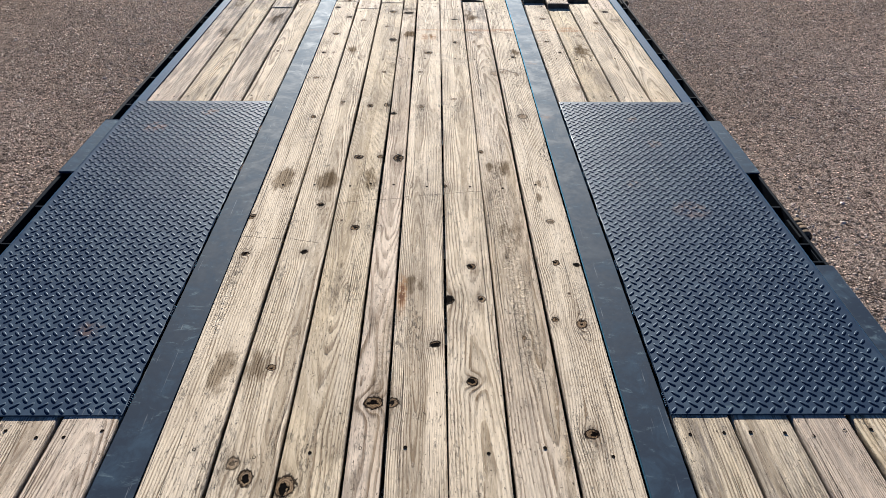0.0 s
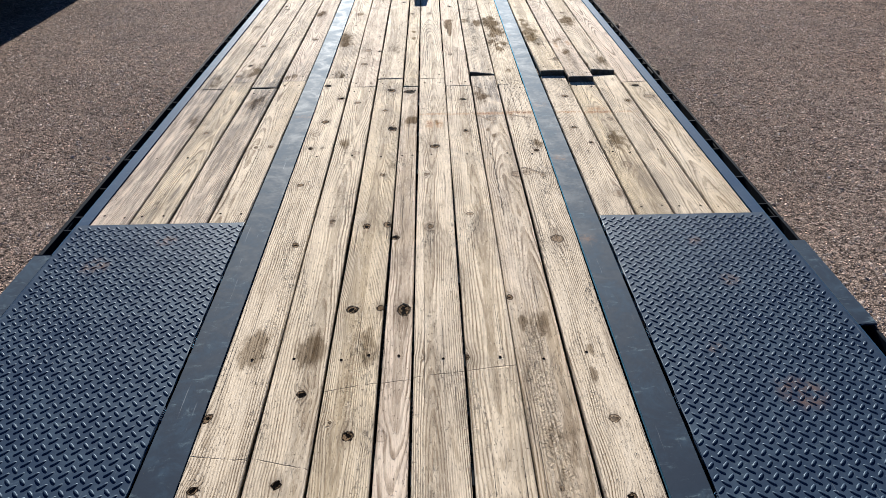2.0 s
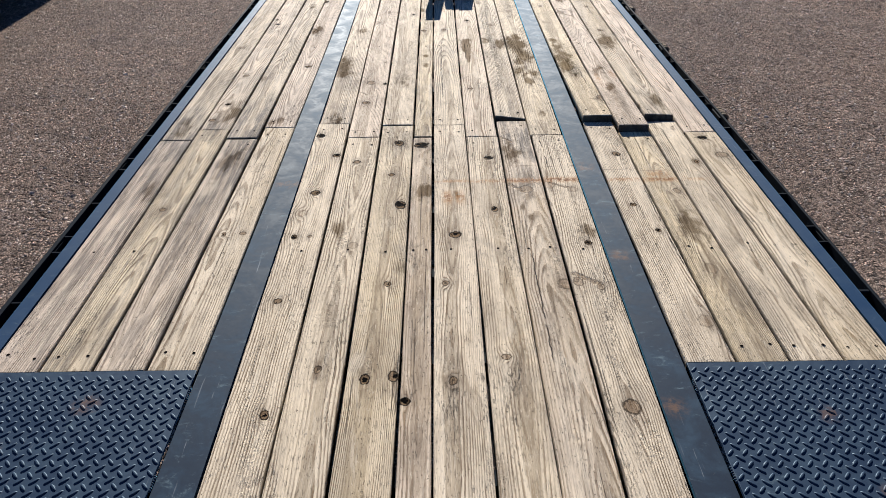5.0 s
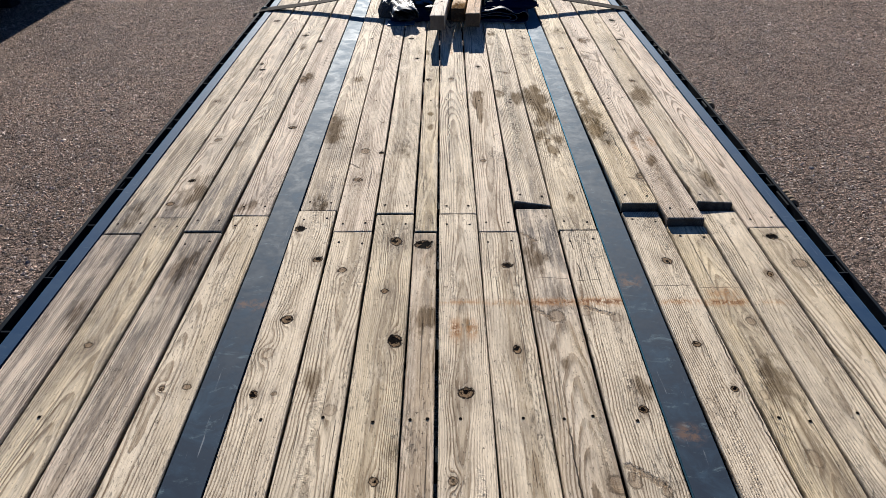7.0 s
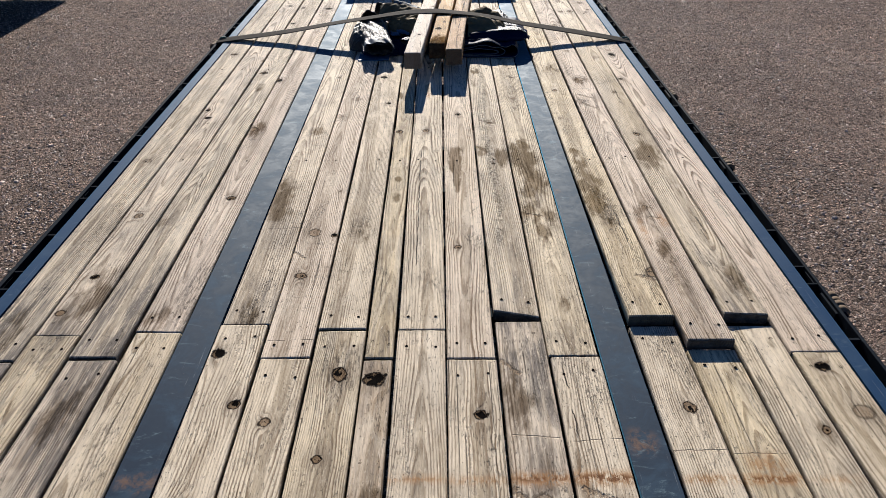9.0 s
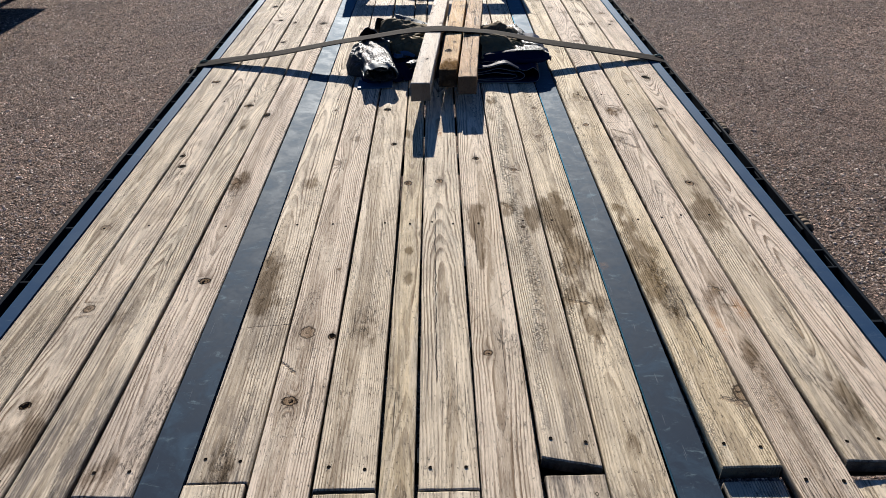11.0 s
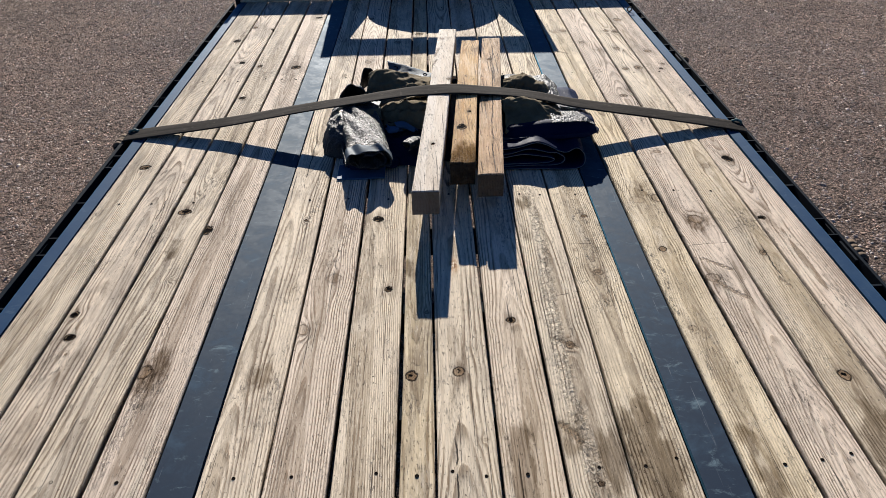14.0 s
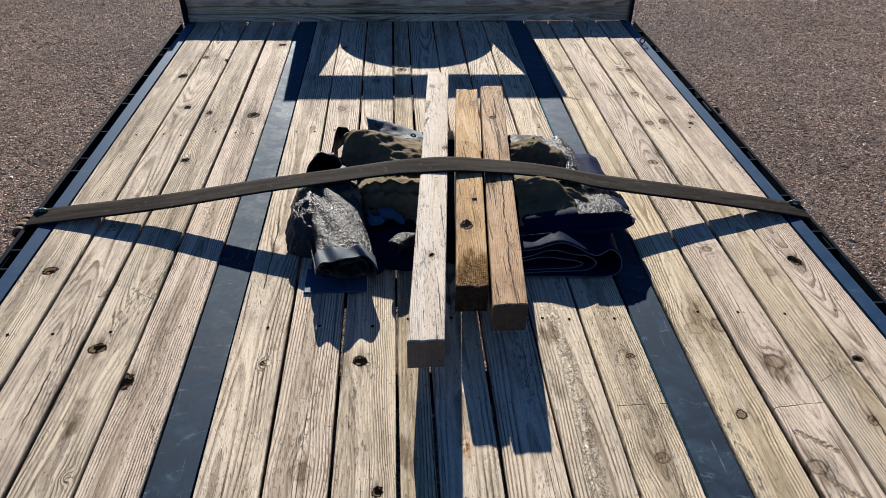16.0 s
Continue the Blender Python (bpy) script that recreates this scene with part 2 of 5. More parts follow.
    h = k.math("SUBTRACT", k.math("SUBTRACT", h, k.math("MULTIPLY", k.math("MAXIMUM", crack, spl), 1.3)), k.math("MULTIPLY", k.math("SUBTRACT", pit, lip), 1.7))
    h = k.math("ADD", h, k.math("MULTIPLY", k.noise(k.coord((520, 9, 520)), 1.0, 2, 0.6), 0.55))
    h = k.math("SUBTRACT", h, k.math("ADD", k.math("MULTIPLY", k.math("MAXIMUM", mould, dash), 0.6), k.math("ADD", k.math("MULTIPLY", scn, 0.8), k.math("MULTIPLY", scr, 0.5))))
    return k.set(color=col, rough=k.ramp(fibre, 0.3, 0.7, 0.64, 0.84), spec=k.math("MULTIPLY", k.math("SUBTRACT", 1.0, k.math("MAXIMUM", disc, sn)), 0.13), normal=k.bump(h, 1.0, 0.0031))


def steel_material(name, base=(0.016, 0.027, 0.048), dust=0.25, rough=(0.5, 0.7), spots=(), sky_sheen=0.0, shine=0.26):
    """Dark blue enamel over steel with dust, scuffs and a little rust."""
    k = Nodes(name)
    o = k.coord()
    cloud = k.noise(o, 9, 6, 0.70, 0.6)
    fine = k.noise(o, 60, 4, 0.65)
    scuff = k.noise(k.coord((14, 30, 20)), 1.0, 6, 0.75, 0.6)
    long = k.noise(k.coord((140, 5, 60)), 1.0, 3, 0.6, 0.3)
    # dust, its colour turned blue for the sky that the steel mirrors
    col = k.mix(k.ramp(cloud, 0.42, 0.72, 0.0, dust * 1.1), base, (0.052, 0.092, 0.136))
    col = k.mix(k.ramp(scuff, 0.56, 0.72, 0.0, dust * 2.2), col, (0.105, 0.150, 0.175))
    col = k.mix(k.ramp(long, 0.66, 0.74, 0.0, dust * 1.6), col, (0.20, 0.22, 0.24))
    col = k.mix(k.ramp(fine, 0.70, 0.8, 0.0, dust), col, (0.2, 0.18, 0.15))
    bits = k.ramp(k.noise(o, 30, 5, 0.75, 0.4), 0.40, 0.64)
    for x, y, size in spots:
        d = k.t.nodes.new("ShaderNodeVectorMath")
        d.operation = "DISTANCE"
        k.t.links.new(o, d.inputs[0])
        d.inputs[1].default_value = (x, y, 1.0)
        r = k.math("MULTIPLY", k.ramp(d.outputs["Value"], size, size * 0.3), bits)
        col = k.mix(k.math("MULTIPLY", r, 0.5), col, (0.22, 0.11, 0.048))
    # blue sheen and specular tints stand in for sky mirrored at low angles
    k.put(k.b.inputs["Sheen Tint"], (0.22, 0.64, 1.0))
    k.put(k.b.inputs["Sheen Roughness"], 0.27)
    return k.set(sheen=sky_sheen, color=col, rough=k.ramp(k.math("ADD", cloud, k.math("MULTIPLY", fine, 0.3)), 0.45, 0.8, rough[0], rough[1]), spec=shine, tint=(0.40, 0.76, 1.0, 1.0), normal=k.bump(fine, 0.10, 0.002))


def gravel_material():
    """Packed crushed stone: chips of several sizes, each with its own tone, in brown dirt."""
    k = Nodes("gravel")
    o = k.coord()
    big = k.noise(o, 0.30, 4, 0.6, 0.4)
    mid = k.noise(o, 1.9, 6, 0.7)
    # paler stone towards the rear and farther out to the sides
    sep = k.t.nodes.new("ShaderNodeSeparateXYZ")
    k.t.links.new(o, sep.inputs[0])
    rear_pale = k.ramp(k.math("ADD", sep.outputs[1], k.math("SUBTRACT", k.math("MULTIPLY", k.noise(o, 0.6, 4, 0.6), 5.0), k.math("MULTIPLY", k.math("ABSOLUTE", sep.outputs[0]), 0.45))), 9.0, 4.0)
    grain = k.noise(o, 48, 6, 0.8, 0.3)
    col = k.mix(k.ramp(big, 0.35, 0.66), (0.250, 0.184, 0.150), (0.345, 0.254, 0.200))
    col = k.mix(k.ramp(mid, 0.42, 0.66, 0, 0.6), col, (0.185, 0.146, 0.127))
    col = k.mix(k.math("MULTIPLY", rear_pale, 0.85), col, (0.47, 0.375, 0.315))
    clump = k.noise(o, 9, 5, 0.72, 0.4)
    col = k.mix(k.ramp(clump, 0.50, 0.66, 0.0, 0.7), col, (0.130, 0.099, 0.083))
    col = k.mix(k.ramp(clump, 0.46, 0.34, 0.0, 0.5), col, (0.45, 0.345, 0.28))
    height = k.math("MULTIPLY", grain, 0.35)
    for scale, weight, share in ((30, 1.0, 0.55), (52, 0.7, 0.35), (95, 0.45, 0.15)):
        v = k.noise_warp(o, scale)
        tone = k.t.nodes.new("ShaderNodeSeparateColor")
        k.t.links.new(k.voronoi(v, scale, "F1", "Color"), tone.inputs[0])
        d = k.voronoi(v, scale)
        on = k.ramp(tone.outputs[2], share, share + 0.02)
        chip = k.math("MULTIPLY", k.ramp(d, 0.50, 0.36), on)
        shade = k.ramp(tone.outputs[0], 0.0, 1.0, 0.18, 2.05, False)
        grey = k.t.nodes.new("ShaderNodeCombineColor")
        for i, f in enumerate((1.02, 0.98, 0.97)):
            k.put(grey.inputs[i], k.math("MULTIPLY", shade, f))
        col = k.mix(chip, col, k.mix(1.0, col, grey.outputs[0], "MULTIPLY"))
        # shade between the chips, painted as a dark rim round each
        gap = k.math("MULTIPLY", k.math("MULTIPLY", k.ramp(d, 0.36, 0.48), k.ramp(d, 0.66, 0.52)), on)
        col = k.mix(k.math("MULTIPLY", gap, 0.9), col, (0.050, 0.040, 0.035))
        height = k.math("ADD", height, k.math("MULTIPLY", k.math("MULTIPLY", k.math("SUBTRACT", 0.5, d), chip), weight))
    col = k.mix(k.ramp(grain, 0.46, 0.36, 0.0, 0.75), col, (0.060, 0.048, 0.042))
    col = k.mix(k.ramp(grain, 0.58, 0.68, 0.0, 0.7), col, (0.56, 0.46, 0.39))
    return k.set(color=col, rough=0.95, spec=0.06, normal=k.bump(height, 1.0, 0.034, k.bump(mid, 0.6, 0.05)))


def stone_material():
    k = Nodes("stone")
    o = k.coord()
    r = k.island()
    col = k.mix(r, (0.20, 0.155, 0.132), (0.84, 0.69, 0.585))
    col = k.mix(k.ramp(k.noise(o, 40, 3), 0.4, 0.7, 0, 0.4), col, (0.22, 0.17, 0.14))
    return k.set(color=col, rough=0.6, spec=0.45)


def vinyl_material(name, base, gloss, shine=0.2, crisp=1.0, crackle=0.0, dust=0.10):
    """Tarpaulin: coated woven fabric, creased, dusty; the stiff grey sheets are crackled all over."""
    k = Nodes(name)
    o = k.coord()
    crease = k.math("ADD", k.math("ABSOLUTE", k.math("SUBTRACT", k.noise(o, 55, 4, 0.7, 1.0), 0.5)), k.math("MULTIPLY", k.voronoi(o, 75, "DISTANCE_TO_EDGE"), 0.5))
    weave = k.noise(o, 160, 2, 0.6)
    dirt = k.noise(o, 9, 4, 0.65)
    h = k.math("ADD", crease, k.math("MULTIPLY", weave, 0.15))
    col = k.mix(k.ramp(dirt, 0.45, 0.75, 0, dust), base, (0.10, 0.095, 0.09))
    if crackle:
        facet = k.voronoi(k.noise_warp(k.coord((1.0, 0.6, 1.0)), 90), 90)
        fine = k.noise(k.coord((190, 150, 190)), 1.0, 3, 0.7, 1.2)
        h = k.math("ADD", k.math("MULTIPLY", facet, crackle), k.math("ADD", h, k.math("MULTIPLY", fine, crackle)))
        col = k.mix(k.ramp(fine, 0.52, 0.66, 0.0, 0.55), col, (0.16, 0.155, 0.145))
    return k.set(color=col, rough=k.ramp(dirt, 0.35, 0.7, gloss, gloss + 0.15), spec=shine, normal=k.bump(h, crisp, 0.0055))


def cloth_material(name, base, other):
    k = Nodes(name)
    o = k.coord()
    col = k.mix(k.ramp(k.noise(o, 14, 4, 0.6), 0.35, 0.7), base, other)
    weave = k.noise(k.coord((420, 420, 420)), 1.0, 1)
    return k.set(color=col, rough=0.9, spec=0.15, normal=k.bump(k.math("ADD", k.noise(o, 30, 4, 0.6), k.math("MULTIPLY", weave, 0.3)), 0.5, 0.004))


def webbing_material():
    k = Nodes("webbing")
    o = k.coord()
    rib = k.noise(k.coord((6, 700, 30)), 1.0, 1)
    wear = k.noise(k.coord((5, 40, 8)), 1.0, 5, 0.65)
    col = k.mix(k.ramp(wear, 0.35, 0.72), (0.014, 0.0118, 0.0100), (0.046, 0.039, 0.033))
    col = k.mix(k.ramp(k.noise(o, 38, 4, 0.7), 0.58, 0.72, 0, 0.6), col, (0.085, 0.073, 0.060))
    return k.set(color=col, rough=0.9, spec=0.06, normal=k.bump(k.math("ADD", rib, k.noise(o, 60, 2)), 0.35, 0.001))


def plain_material(name, a, b, rough=0.6, metal=0.0, scale=30, spec=0.5):
    k = Nodes(name)
    return k.set(color=k.mix(k.ramp(k.noise(k.coord(), scale, 4, 0.6), 0.35, 0.7), a, b), rough=rough, metal=metal, spec=spec, normal=k.bump(k.noise(k.coord(), scale * 3, 3), 0.2, 0.002))


RUST_SPOTS = ((-0.865, 1.435, 0.05), (0.998, 2.06, 0.085), (1.0, 2.57, 0.045), (0.966, 2.81, 0.04), (0.837, 2.24, 0.035), (-0.916, 2.88, 0.05), (-1.11, 2.72, 0.07))
DECK_WOOD = wood_material("deck_wood", (0.905, 0.770, 0.575), (0.240, 0.166, 0.096), (0.31, 0.272, 0.23), 0.58, 0.14)
PALE_WOOD = wood_material("pale_timber", (0.93, 0.84, 0.71), (0.74, 0.625, 0.48), (0.72, 0.64, 0.55), 0.4, 0.05, 0.66, (0.78, 0.66, 0.51))
PARKED_WOOD = plain_material("parked_deck_wood", (0.32, 0.27, 0.21), (0.20, 0.165, 0.125), 0.85, 0.0, 14)
AMBER_WOOD = wood_material("amber_timber", (0.80, 0.50, 0.205), (0.36, 0.165, 0.055), (0.46, 0.29, 0.15), 0.5, 0.1, 0.64, (0.62, 0.33, 0.11))
BROWN_WOOD = wood_material("brown_timber", (0.74, 0.505, 0.275), (0.30, 0.170, 0.08), (0.34, 0.24, 0.155), 0.7, 0.1, 0.605, (0.42, 0.26, 0.12))
STEEL = steel_material("blue_black_steel", (0.012, 0.018, 0.035), 0.42, (0.62, 0.76), ((-0.59, 4.05, 0.05), (0.60, 4.16, 0.06), (0.606, 3.52, 0.05), (0.59, 2.85, 0.05), (-0.64, 4.05, 0.03), (0.575, 5.45, 0.03)), 0.80, 0.19)
RAIL = steel_material("edge_rail_steel", (0.011, 0.036, 0.088), 0.16, (0.52, 0.66), sky_sheen=0.45, shine=0.15)
TREAD = steel_material("tread_steel", (0.022, 0.038, 0.068), 0.30, (0.42, 0.56), RUST_SPOTS, 0.06)
BLACK = steel_material("black_steel", (0.006, 0.008, 0.012), 0.06, (0.74, 0.88), shine=0.08)
SCREW = plain_material("screw_steel", (0.004, 0.003, 0.003), (0.012, 0.009, 0.007), 0.95, 0.0, 200, 0.05)
GRAVEL = gravel_material()
STONE = stone_material()
VINYL = vinyl_material("black_vinyl", (0.004, 0.0080, 0.017), 0.48, 0.08, 0.5, 0.0, 0.03)
SILVER = vinyl_material("grey_vinyl", (0.030, 0.031, 0.032), 0.38, 0.32, 1.0, 0.95)
HEM = vinyl_material("hem_vinyl", (0.075, 0.105, 0.130), 0.60, 0.14, 0.3)
EDGE = vinyl_material("frayed_edge", (0.13, 0.14, 0.15), 0.6, 0.2, 0.3)
BLUE = vinyl_material("blue_strap_vinyl", (0.035, 0.085, 0.155), 0.55, 0.20, 0.3)
NAVY = vinyl_material("blue_vinyl", (0.003, 0.0095, 0.036), 0.50, 0.030, 0.25, 0.0, 0.01)
OLIVE = cloth_material("olive_canvas", (0.120, 0.092, 0.050), (0.19, 0.145, 0.080))
WEBBING = webbing_material()
TAN = plain_material("tan_webbing", (0.15, 0.105, 0.068), (0.075, 0.054, 0.036), 0.85, 0.0, 60, 0.2)
HOOK = plain_material("green_hook_coating", (0.045, 0.110, 0.095), (0.09, 0.17, 0.15), 0.5, 0.0, 80)
RUBBER = plain_material("tyre_rubber", (0.012, 0.012, 0.012), (0.025, 0.024, 0.023), 0.8)


# ---- mesh tools ----
def link(name, mesh, material, parent=None, label=""):
    ob = new(name, mesh)
    if material and not mesh.materials:
        mesh.materials.append(material)
    if parent:
        ob.parent = parent
    if label:
        ob["label"] = label
    return ob


def part(name, bm, material, parent=None, label="", smooth=False):
    """Links a bmesh as one mesh object under a thing or a part."""
    mesh = bpy.data.meshes.new(name)
    bmesh.ops.recalc_face_normals(bm, faces=bm.faces)
    bm.to_mesh(mesh)
    bm.free()
    if smooth:
        mesh.polygons.foreach_set("use_smooth", [True] * len(mesh.polygons))
    return link(name, mesh, material, parent, label)


def block(x0, x1, y0, y1, z0, z1, bevel=0.0, bm=None):
    """A box between two corners, its edges rounded by bevel."""
    bm = bm or bmesh.new()
    r = bmesh.ops.create_cube(bm, size=1)
    vs = r["verts"]
    for v in vs:
        v.co = Vector((x0 + (v.co.x + 0.5) * (x1 - x0), y0 + (v.co.y + 0.5) * (y1 - y0), z0 + (v.co.z + 0.5) * (z1 - z0)))
    if bevel:
        bmesh.ops.bevel(bm, geom=list({e for v in vs for e in v.link_edges}), offset=bevel, segments=2, affect="EDGES", profile=0.5)
    return bm


def tube(p, q, r, n=16, bm=None, r2=None):
    """A capped cylinder from p to q."""
    bm = bm or bmesh.new()
    p, q = Vector(p), Vector(q)
    m = Matrix.Translation((p + q) / 2) @ (q - p).to_track_quat("Z", "Y").to_matrix().to_4x4()
    bmesh.ops.create_cone(bm, cap_ends=True, segments=n, radius1=r, radius2=r if r2 is None else r2, depth=(q - p).length, matrix=m)
    return bm


def grid_mesh(name, pts, closed=False):
    """A mesh over an array of points (rows, columns, 3)."""
    ny, nx = pts.shape[:2]
    i = np.arange(ny - 1)[:, None] * nx
    j = np.arange(nx if closed else nx - 1)[None, :]
    j2 = (j + 1) % nx
    f = np.stack([i + j, i + j2, i + nx + j2, i + nx + j], -1).reshape(-1, 4)
    mesh = bpy.data.meshes.new(name)
    mesh.from_pydata(pts.reshape(-1, 3).tolist(), [], f.tolist())
    return mesh


def store(mesh, name, values):
    a = mesh.attributes.new(name, "FLOAT_VECTOR", "POINT")
    a.data.foreach_set("vector", np.ascontiguousarray(values, dtype=np.float32).ravel())


# ---- boards ----
def board_mesh(name, cx, w, y0, y1, top, thick=0.038, seed=0, knots=(), stains=(), rust=(), old=(0.1, 0.0, 0.0), lift=None, skew=0.0, step=0.010, cols=27, ring=0.0064, roughness=0.0008, ends=0.0012, slant=0.0, tilt=0.0, chews=(), scars=(), split=None, scratch=None):
    """A sawn board along y: rounded arrises, slight cup, and its growth-ring figure bent round the knots."""
    rng = np.random.RandomState(seed)
    e = 0.0035
    u = np.concatenate([[-w / 2, -w / 2, -w / 2 + e * 0.35], np.linspace(-w / 2 + e, w / 2 - e, cols), [w / 2 - e * 0.35, w / 2, w / 2]])
    dz = np.concatenate([[-thick, -e, -e * 0.35], np.zeros(cols), [-e * 0.35, -e, -thick]])
    n = max(8, int((y1 - y0) / step))
    ys = np.concatenate([[y0, y0 + 0.002], np.linspace(y0 + 0.005, y1 - 0.005, n), [y1 - 0.002, y1]])
    X, Y = np.meshgrid(u, ys)
    D = np.broadcast_to(dz, X.shape).copy()
    D[0] -= np.where(dz > -thick, 0.003, 0)
    D[-1] -= np.where(dz > -thick, 0.003, 0)
    ph = rng.uniform(0, 6.28, 12)
    cup = rng.uniform(-1, 1) * roughness
    bow = 0.0005 * np.sin(Y * 1.3 + ph[0]) + 0.0003 * np.sin(Y * 3.1 + ph[1])
    Z = top + D + cup * (2 * X / w) ** 2 + bow + tilt * (Y - y0)
    side = 0.0012 * np.sin(Y * 1.7 + ph[2]) + 0.0008 * np.sin(Y * 4.3 + ph[3])
    XS = X + side + skew * (Y - y0)
    # worn ends, and the near end cut askew
    YS = Y.copy()
    jag = ends * (0.5 * np.sin(u * 140 + ph[4]) + 0.5 * np.sin(u * 61 + ph[5])) + rng.uniform(-1, 1) * 0.02 * u
    YS[:3] += jag * 0.5
    YS[-3:] += jag * 0.5
    YS = YS + slant * X * np.exp(-(Y - y0) / 0.15)
    if lift:
        left, right, length = lift
        a = np.clip(1 - (Y - y0) / length, 0, 1)
        Z = Z + (left + (right - left) * (X / w + 0.5)) * a * a * (3 - 2 * a) ** 0.5
    # grain pushed aside by the knots
    XE = X.copy()
    turns = []
    for kx, ky, kr, dark in knots:
        turns.append((rng.uniform(-0.4, 0.4), rng.uniform(0.75, 1.5), rng.rand()))
        d = XE - kx
        a2 = (kr * 1.7) ** 2 * np.exp(-((Y - ky) / (kr * 3.6)) ** 2)
        XE = kx + d * np.abs(d) / np.sqrt(d * d + a2 + 1e-9)
    # growth rings
    ring = ring * rng.uniform(0.75, 1.2)
    quarter = rng.rand() < 0.15
    xp = (rng.choice((-1, 1)) * 0.11 if quarter else rng.uniform(-0.038, 0.038)) + 0.014 * np.sin(Y * 0.9 + ph[6]) + 0.007 * np.sin(Y * 2.3 + ph[7])
    depth = rng.uniform(0.012, 0.065) + 0.024 * np.sin(Y * 0.8 + ph[8]) + 0.014 * np.sin(Y * 2.1 + ph[9]) + 0.005 * np.sin(Y * 6.3 + ph[10])
    R = np.sqrt((XE - xp) ** 2 + np.abs(depth) ** 2 + 1e-5) / ring
    tongue = np.exp(-((XE - xp) / (0.012 + 0.5 * np.clip(0.05 - np.abs(depth), 0, 1))) ** 2) * np.clip((0.062 - np.abs(depth)) / 0.03, 0, 1)
    R += 0.10 * np.sin(Y * 7 + 30 * X + ph[10])
    core, halo, st, ru, hard, chew, scar = (np.zeros_like(X) for _ in range(7))
    for (kx, ky, kr, dark), (ang, tall, loop) in zip(knots, turns):
        dx, dy = X - kx, Y - ky
        dx2, dy2 = dx * math.cos(ang) + dy * math.sin(ang), -dx * math.sin(ang) + dy * math.cos(ang)
        q = np.sqrt((dx2 / (kr * 1.05 / tall ** 0.5)) ** 2 + (dy2 / (kr * 1.05 * tall ** 0.5)) ** 2)
        c = np.clip(1 - q / 2, 0, 1)
        hard = np.where(c > core, dark, hard)
        core = np.maximum(core, c)
        halo = np.maximum(halo, (0.4 + 0.6 * dark) * np.exp(-(dx / (kr * 1.9)) ** 2 - (dy / (kr * 3.0)) ** 2))
        R += (2.0 if loop < 0.35 else 0.5) * np.exp(-(q / 1.9) ** 2)
        Z = Z - 0.002 * dark * np.clip(1.1 - q, 0, 1) * (D > -0.01)
    for sx, sy, sr, amt in stains:
        st = np.maximum(st, amt * np.exp(-((X - sx) / (sr * 0.8)) ** 2 - ((Y - sy) / (sr * 1.9)) ** 2))
    for sx, sy, wx, wy, amt in rust:
        ru = np.maximum(ru, amt * np.exp(-((X - sx) / wx) ** 4 - ((Y - sy) / wy) ** 2))
    for sx, ya, yb, sw, amt in chews:
        mid = sx + 0.012 * np.sin(Y * 5 + ph[3])
        chew = np.maximum(chew, amt * np.exp(-((X - mid) / sw) ** 4) * np.clip((Y - ya) / 0.1, 0, 1) * np.clip((yb - Y) / 0.1, 0, 1))
    for ax, ay, bx, by, sw in scars:
        L2 = (bx - ax) ** 2 + (by - ay) ** 2
        f = np.clip(((X - ax) * (bx - ax) + (Y - ay) * (by - ay)) / L2, 0, 1)
        scar = np.maximum(scar, np.exp(-(np.hypot(X - ax - f * (bx - ax), Y - ay - f * (by - ay)) / sw) ** 2))
    # signed ways to the long split and to the scratch across
    sd, sc, on = np.ones_like(X), np.ones_like(X), np.zeros_like(X)
    if split:
        sx, ya, yb = split
        sd, on = X - sx, np.clip((Y - ya) / 0.04, 0, 1) * np.clip((yb - Y) / 0.04, 0, 1)
    if scratch:
        sy, slope = scratch
        sc = Y - sy - slope * X
    # greying: over the whole board, and more towards its near and far ends
    aged = np.clip(old[0] + old[1] * np.exp(-(Y - y0) / 0.45) + old[2] * np.exp(-(y1 - Y) / 0.45), 0, 1)
    # darker down the sides and close to the ends
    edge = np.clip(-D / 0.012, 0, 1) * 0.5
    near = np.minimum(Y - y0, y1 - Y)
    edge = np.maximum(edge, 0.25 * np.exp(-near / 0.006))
    # end grain: rings of their own points, grey-brown and dirty, darkened further for their shade
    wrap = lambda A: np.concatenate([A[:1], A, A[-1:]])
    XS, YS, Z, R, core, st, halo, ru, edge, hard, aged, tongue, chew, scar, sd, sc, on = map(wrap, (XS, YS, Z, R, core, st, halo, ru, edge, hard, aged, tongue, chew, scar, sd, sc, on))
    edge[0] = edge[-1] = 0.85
    mesh = grid_mesh(name, np.stack([XS + cx, YS, Z], -1), True)
    nx = len(u)
    bm = bmesh.new()
    bm.from_mesh(mesh)
    bm.verts.ensure_lookup_table()
    tot = len(bm.verts)
    bm.faces.new([bm.verts[i] for i in range(nx)])
    bm.faces.new([bm.verts[tot - 1 - i] for i in range(nx)])
    bmesh.ops.recalc_face_normals(bm, faces=bm.faces)
    bm.to_mesh(mesh)
    bm.free()
    mesh.polygons.foreach_set("use_smooth", [len(p.vertices) == 4 for p in mesh.polygons])
    store(mesh, "figure", np.stack([R, tongue, st], -1))
    store(mesh, "knots", np.stack([core, hard, aged], -1))
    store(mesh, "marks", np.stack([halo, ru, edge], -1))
    store(mesh, "wear", np.stack([chew, scar, 0 * chew], -1))
    store(mesh, "lines", np.stack([sd, sc, on], -1))
    return mesh


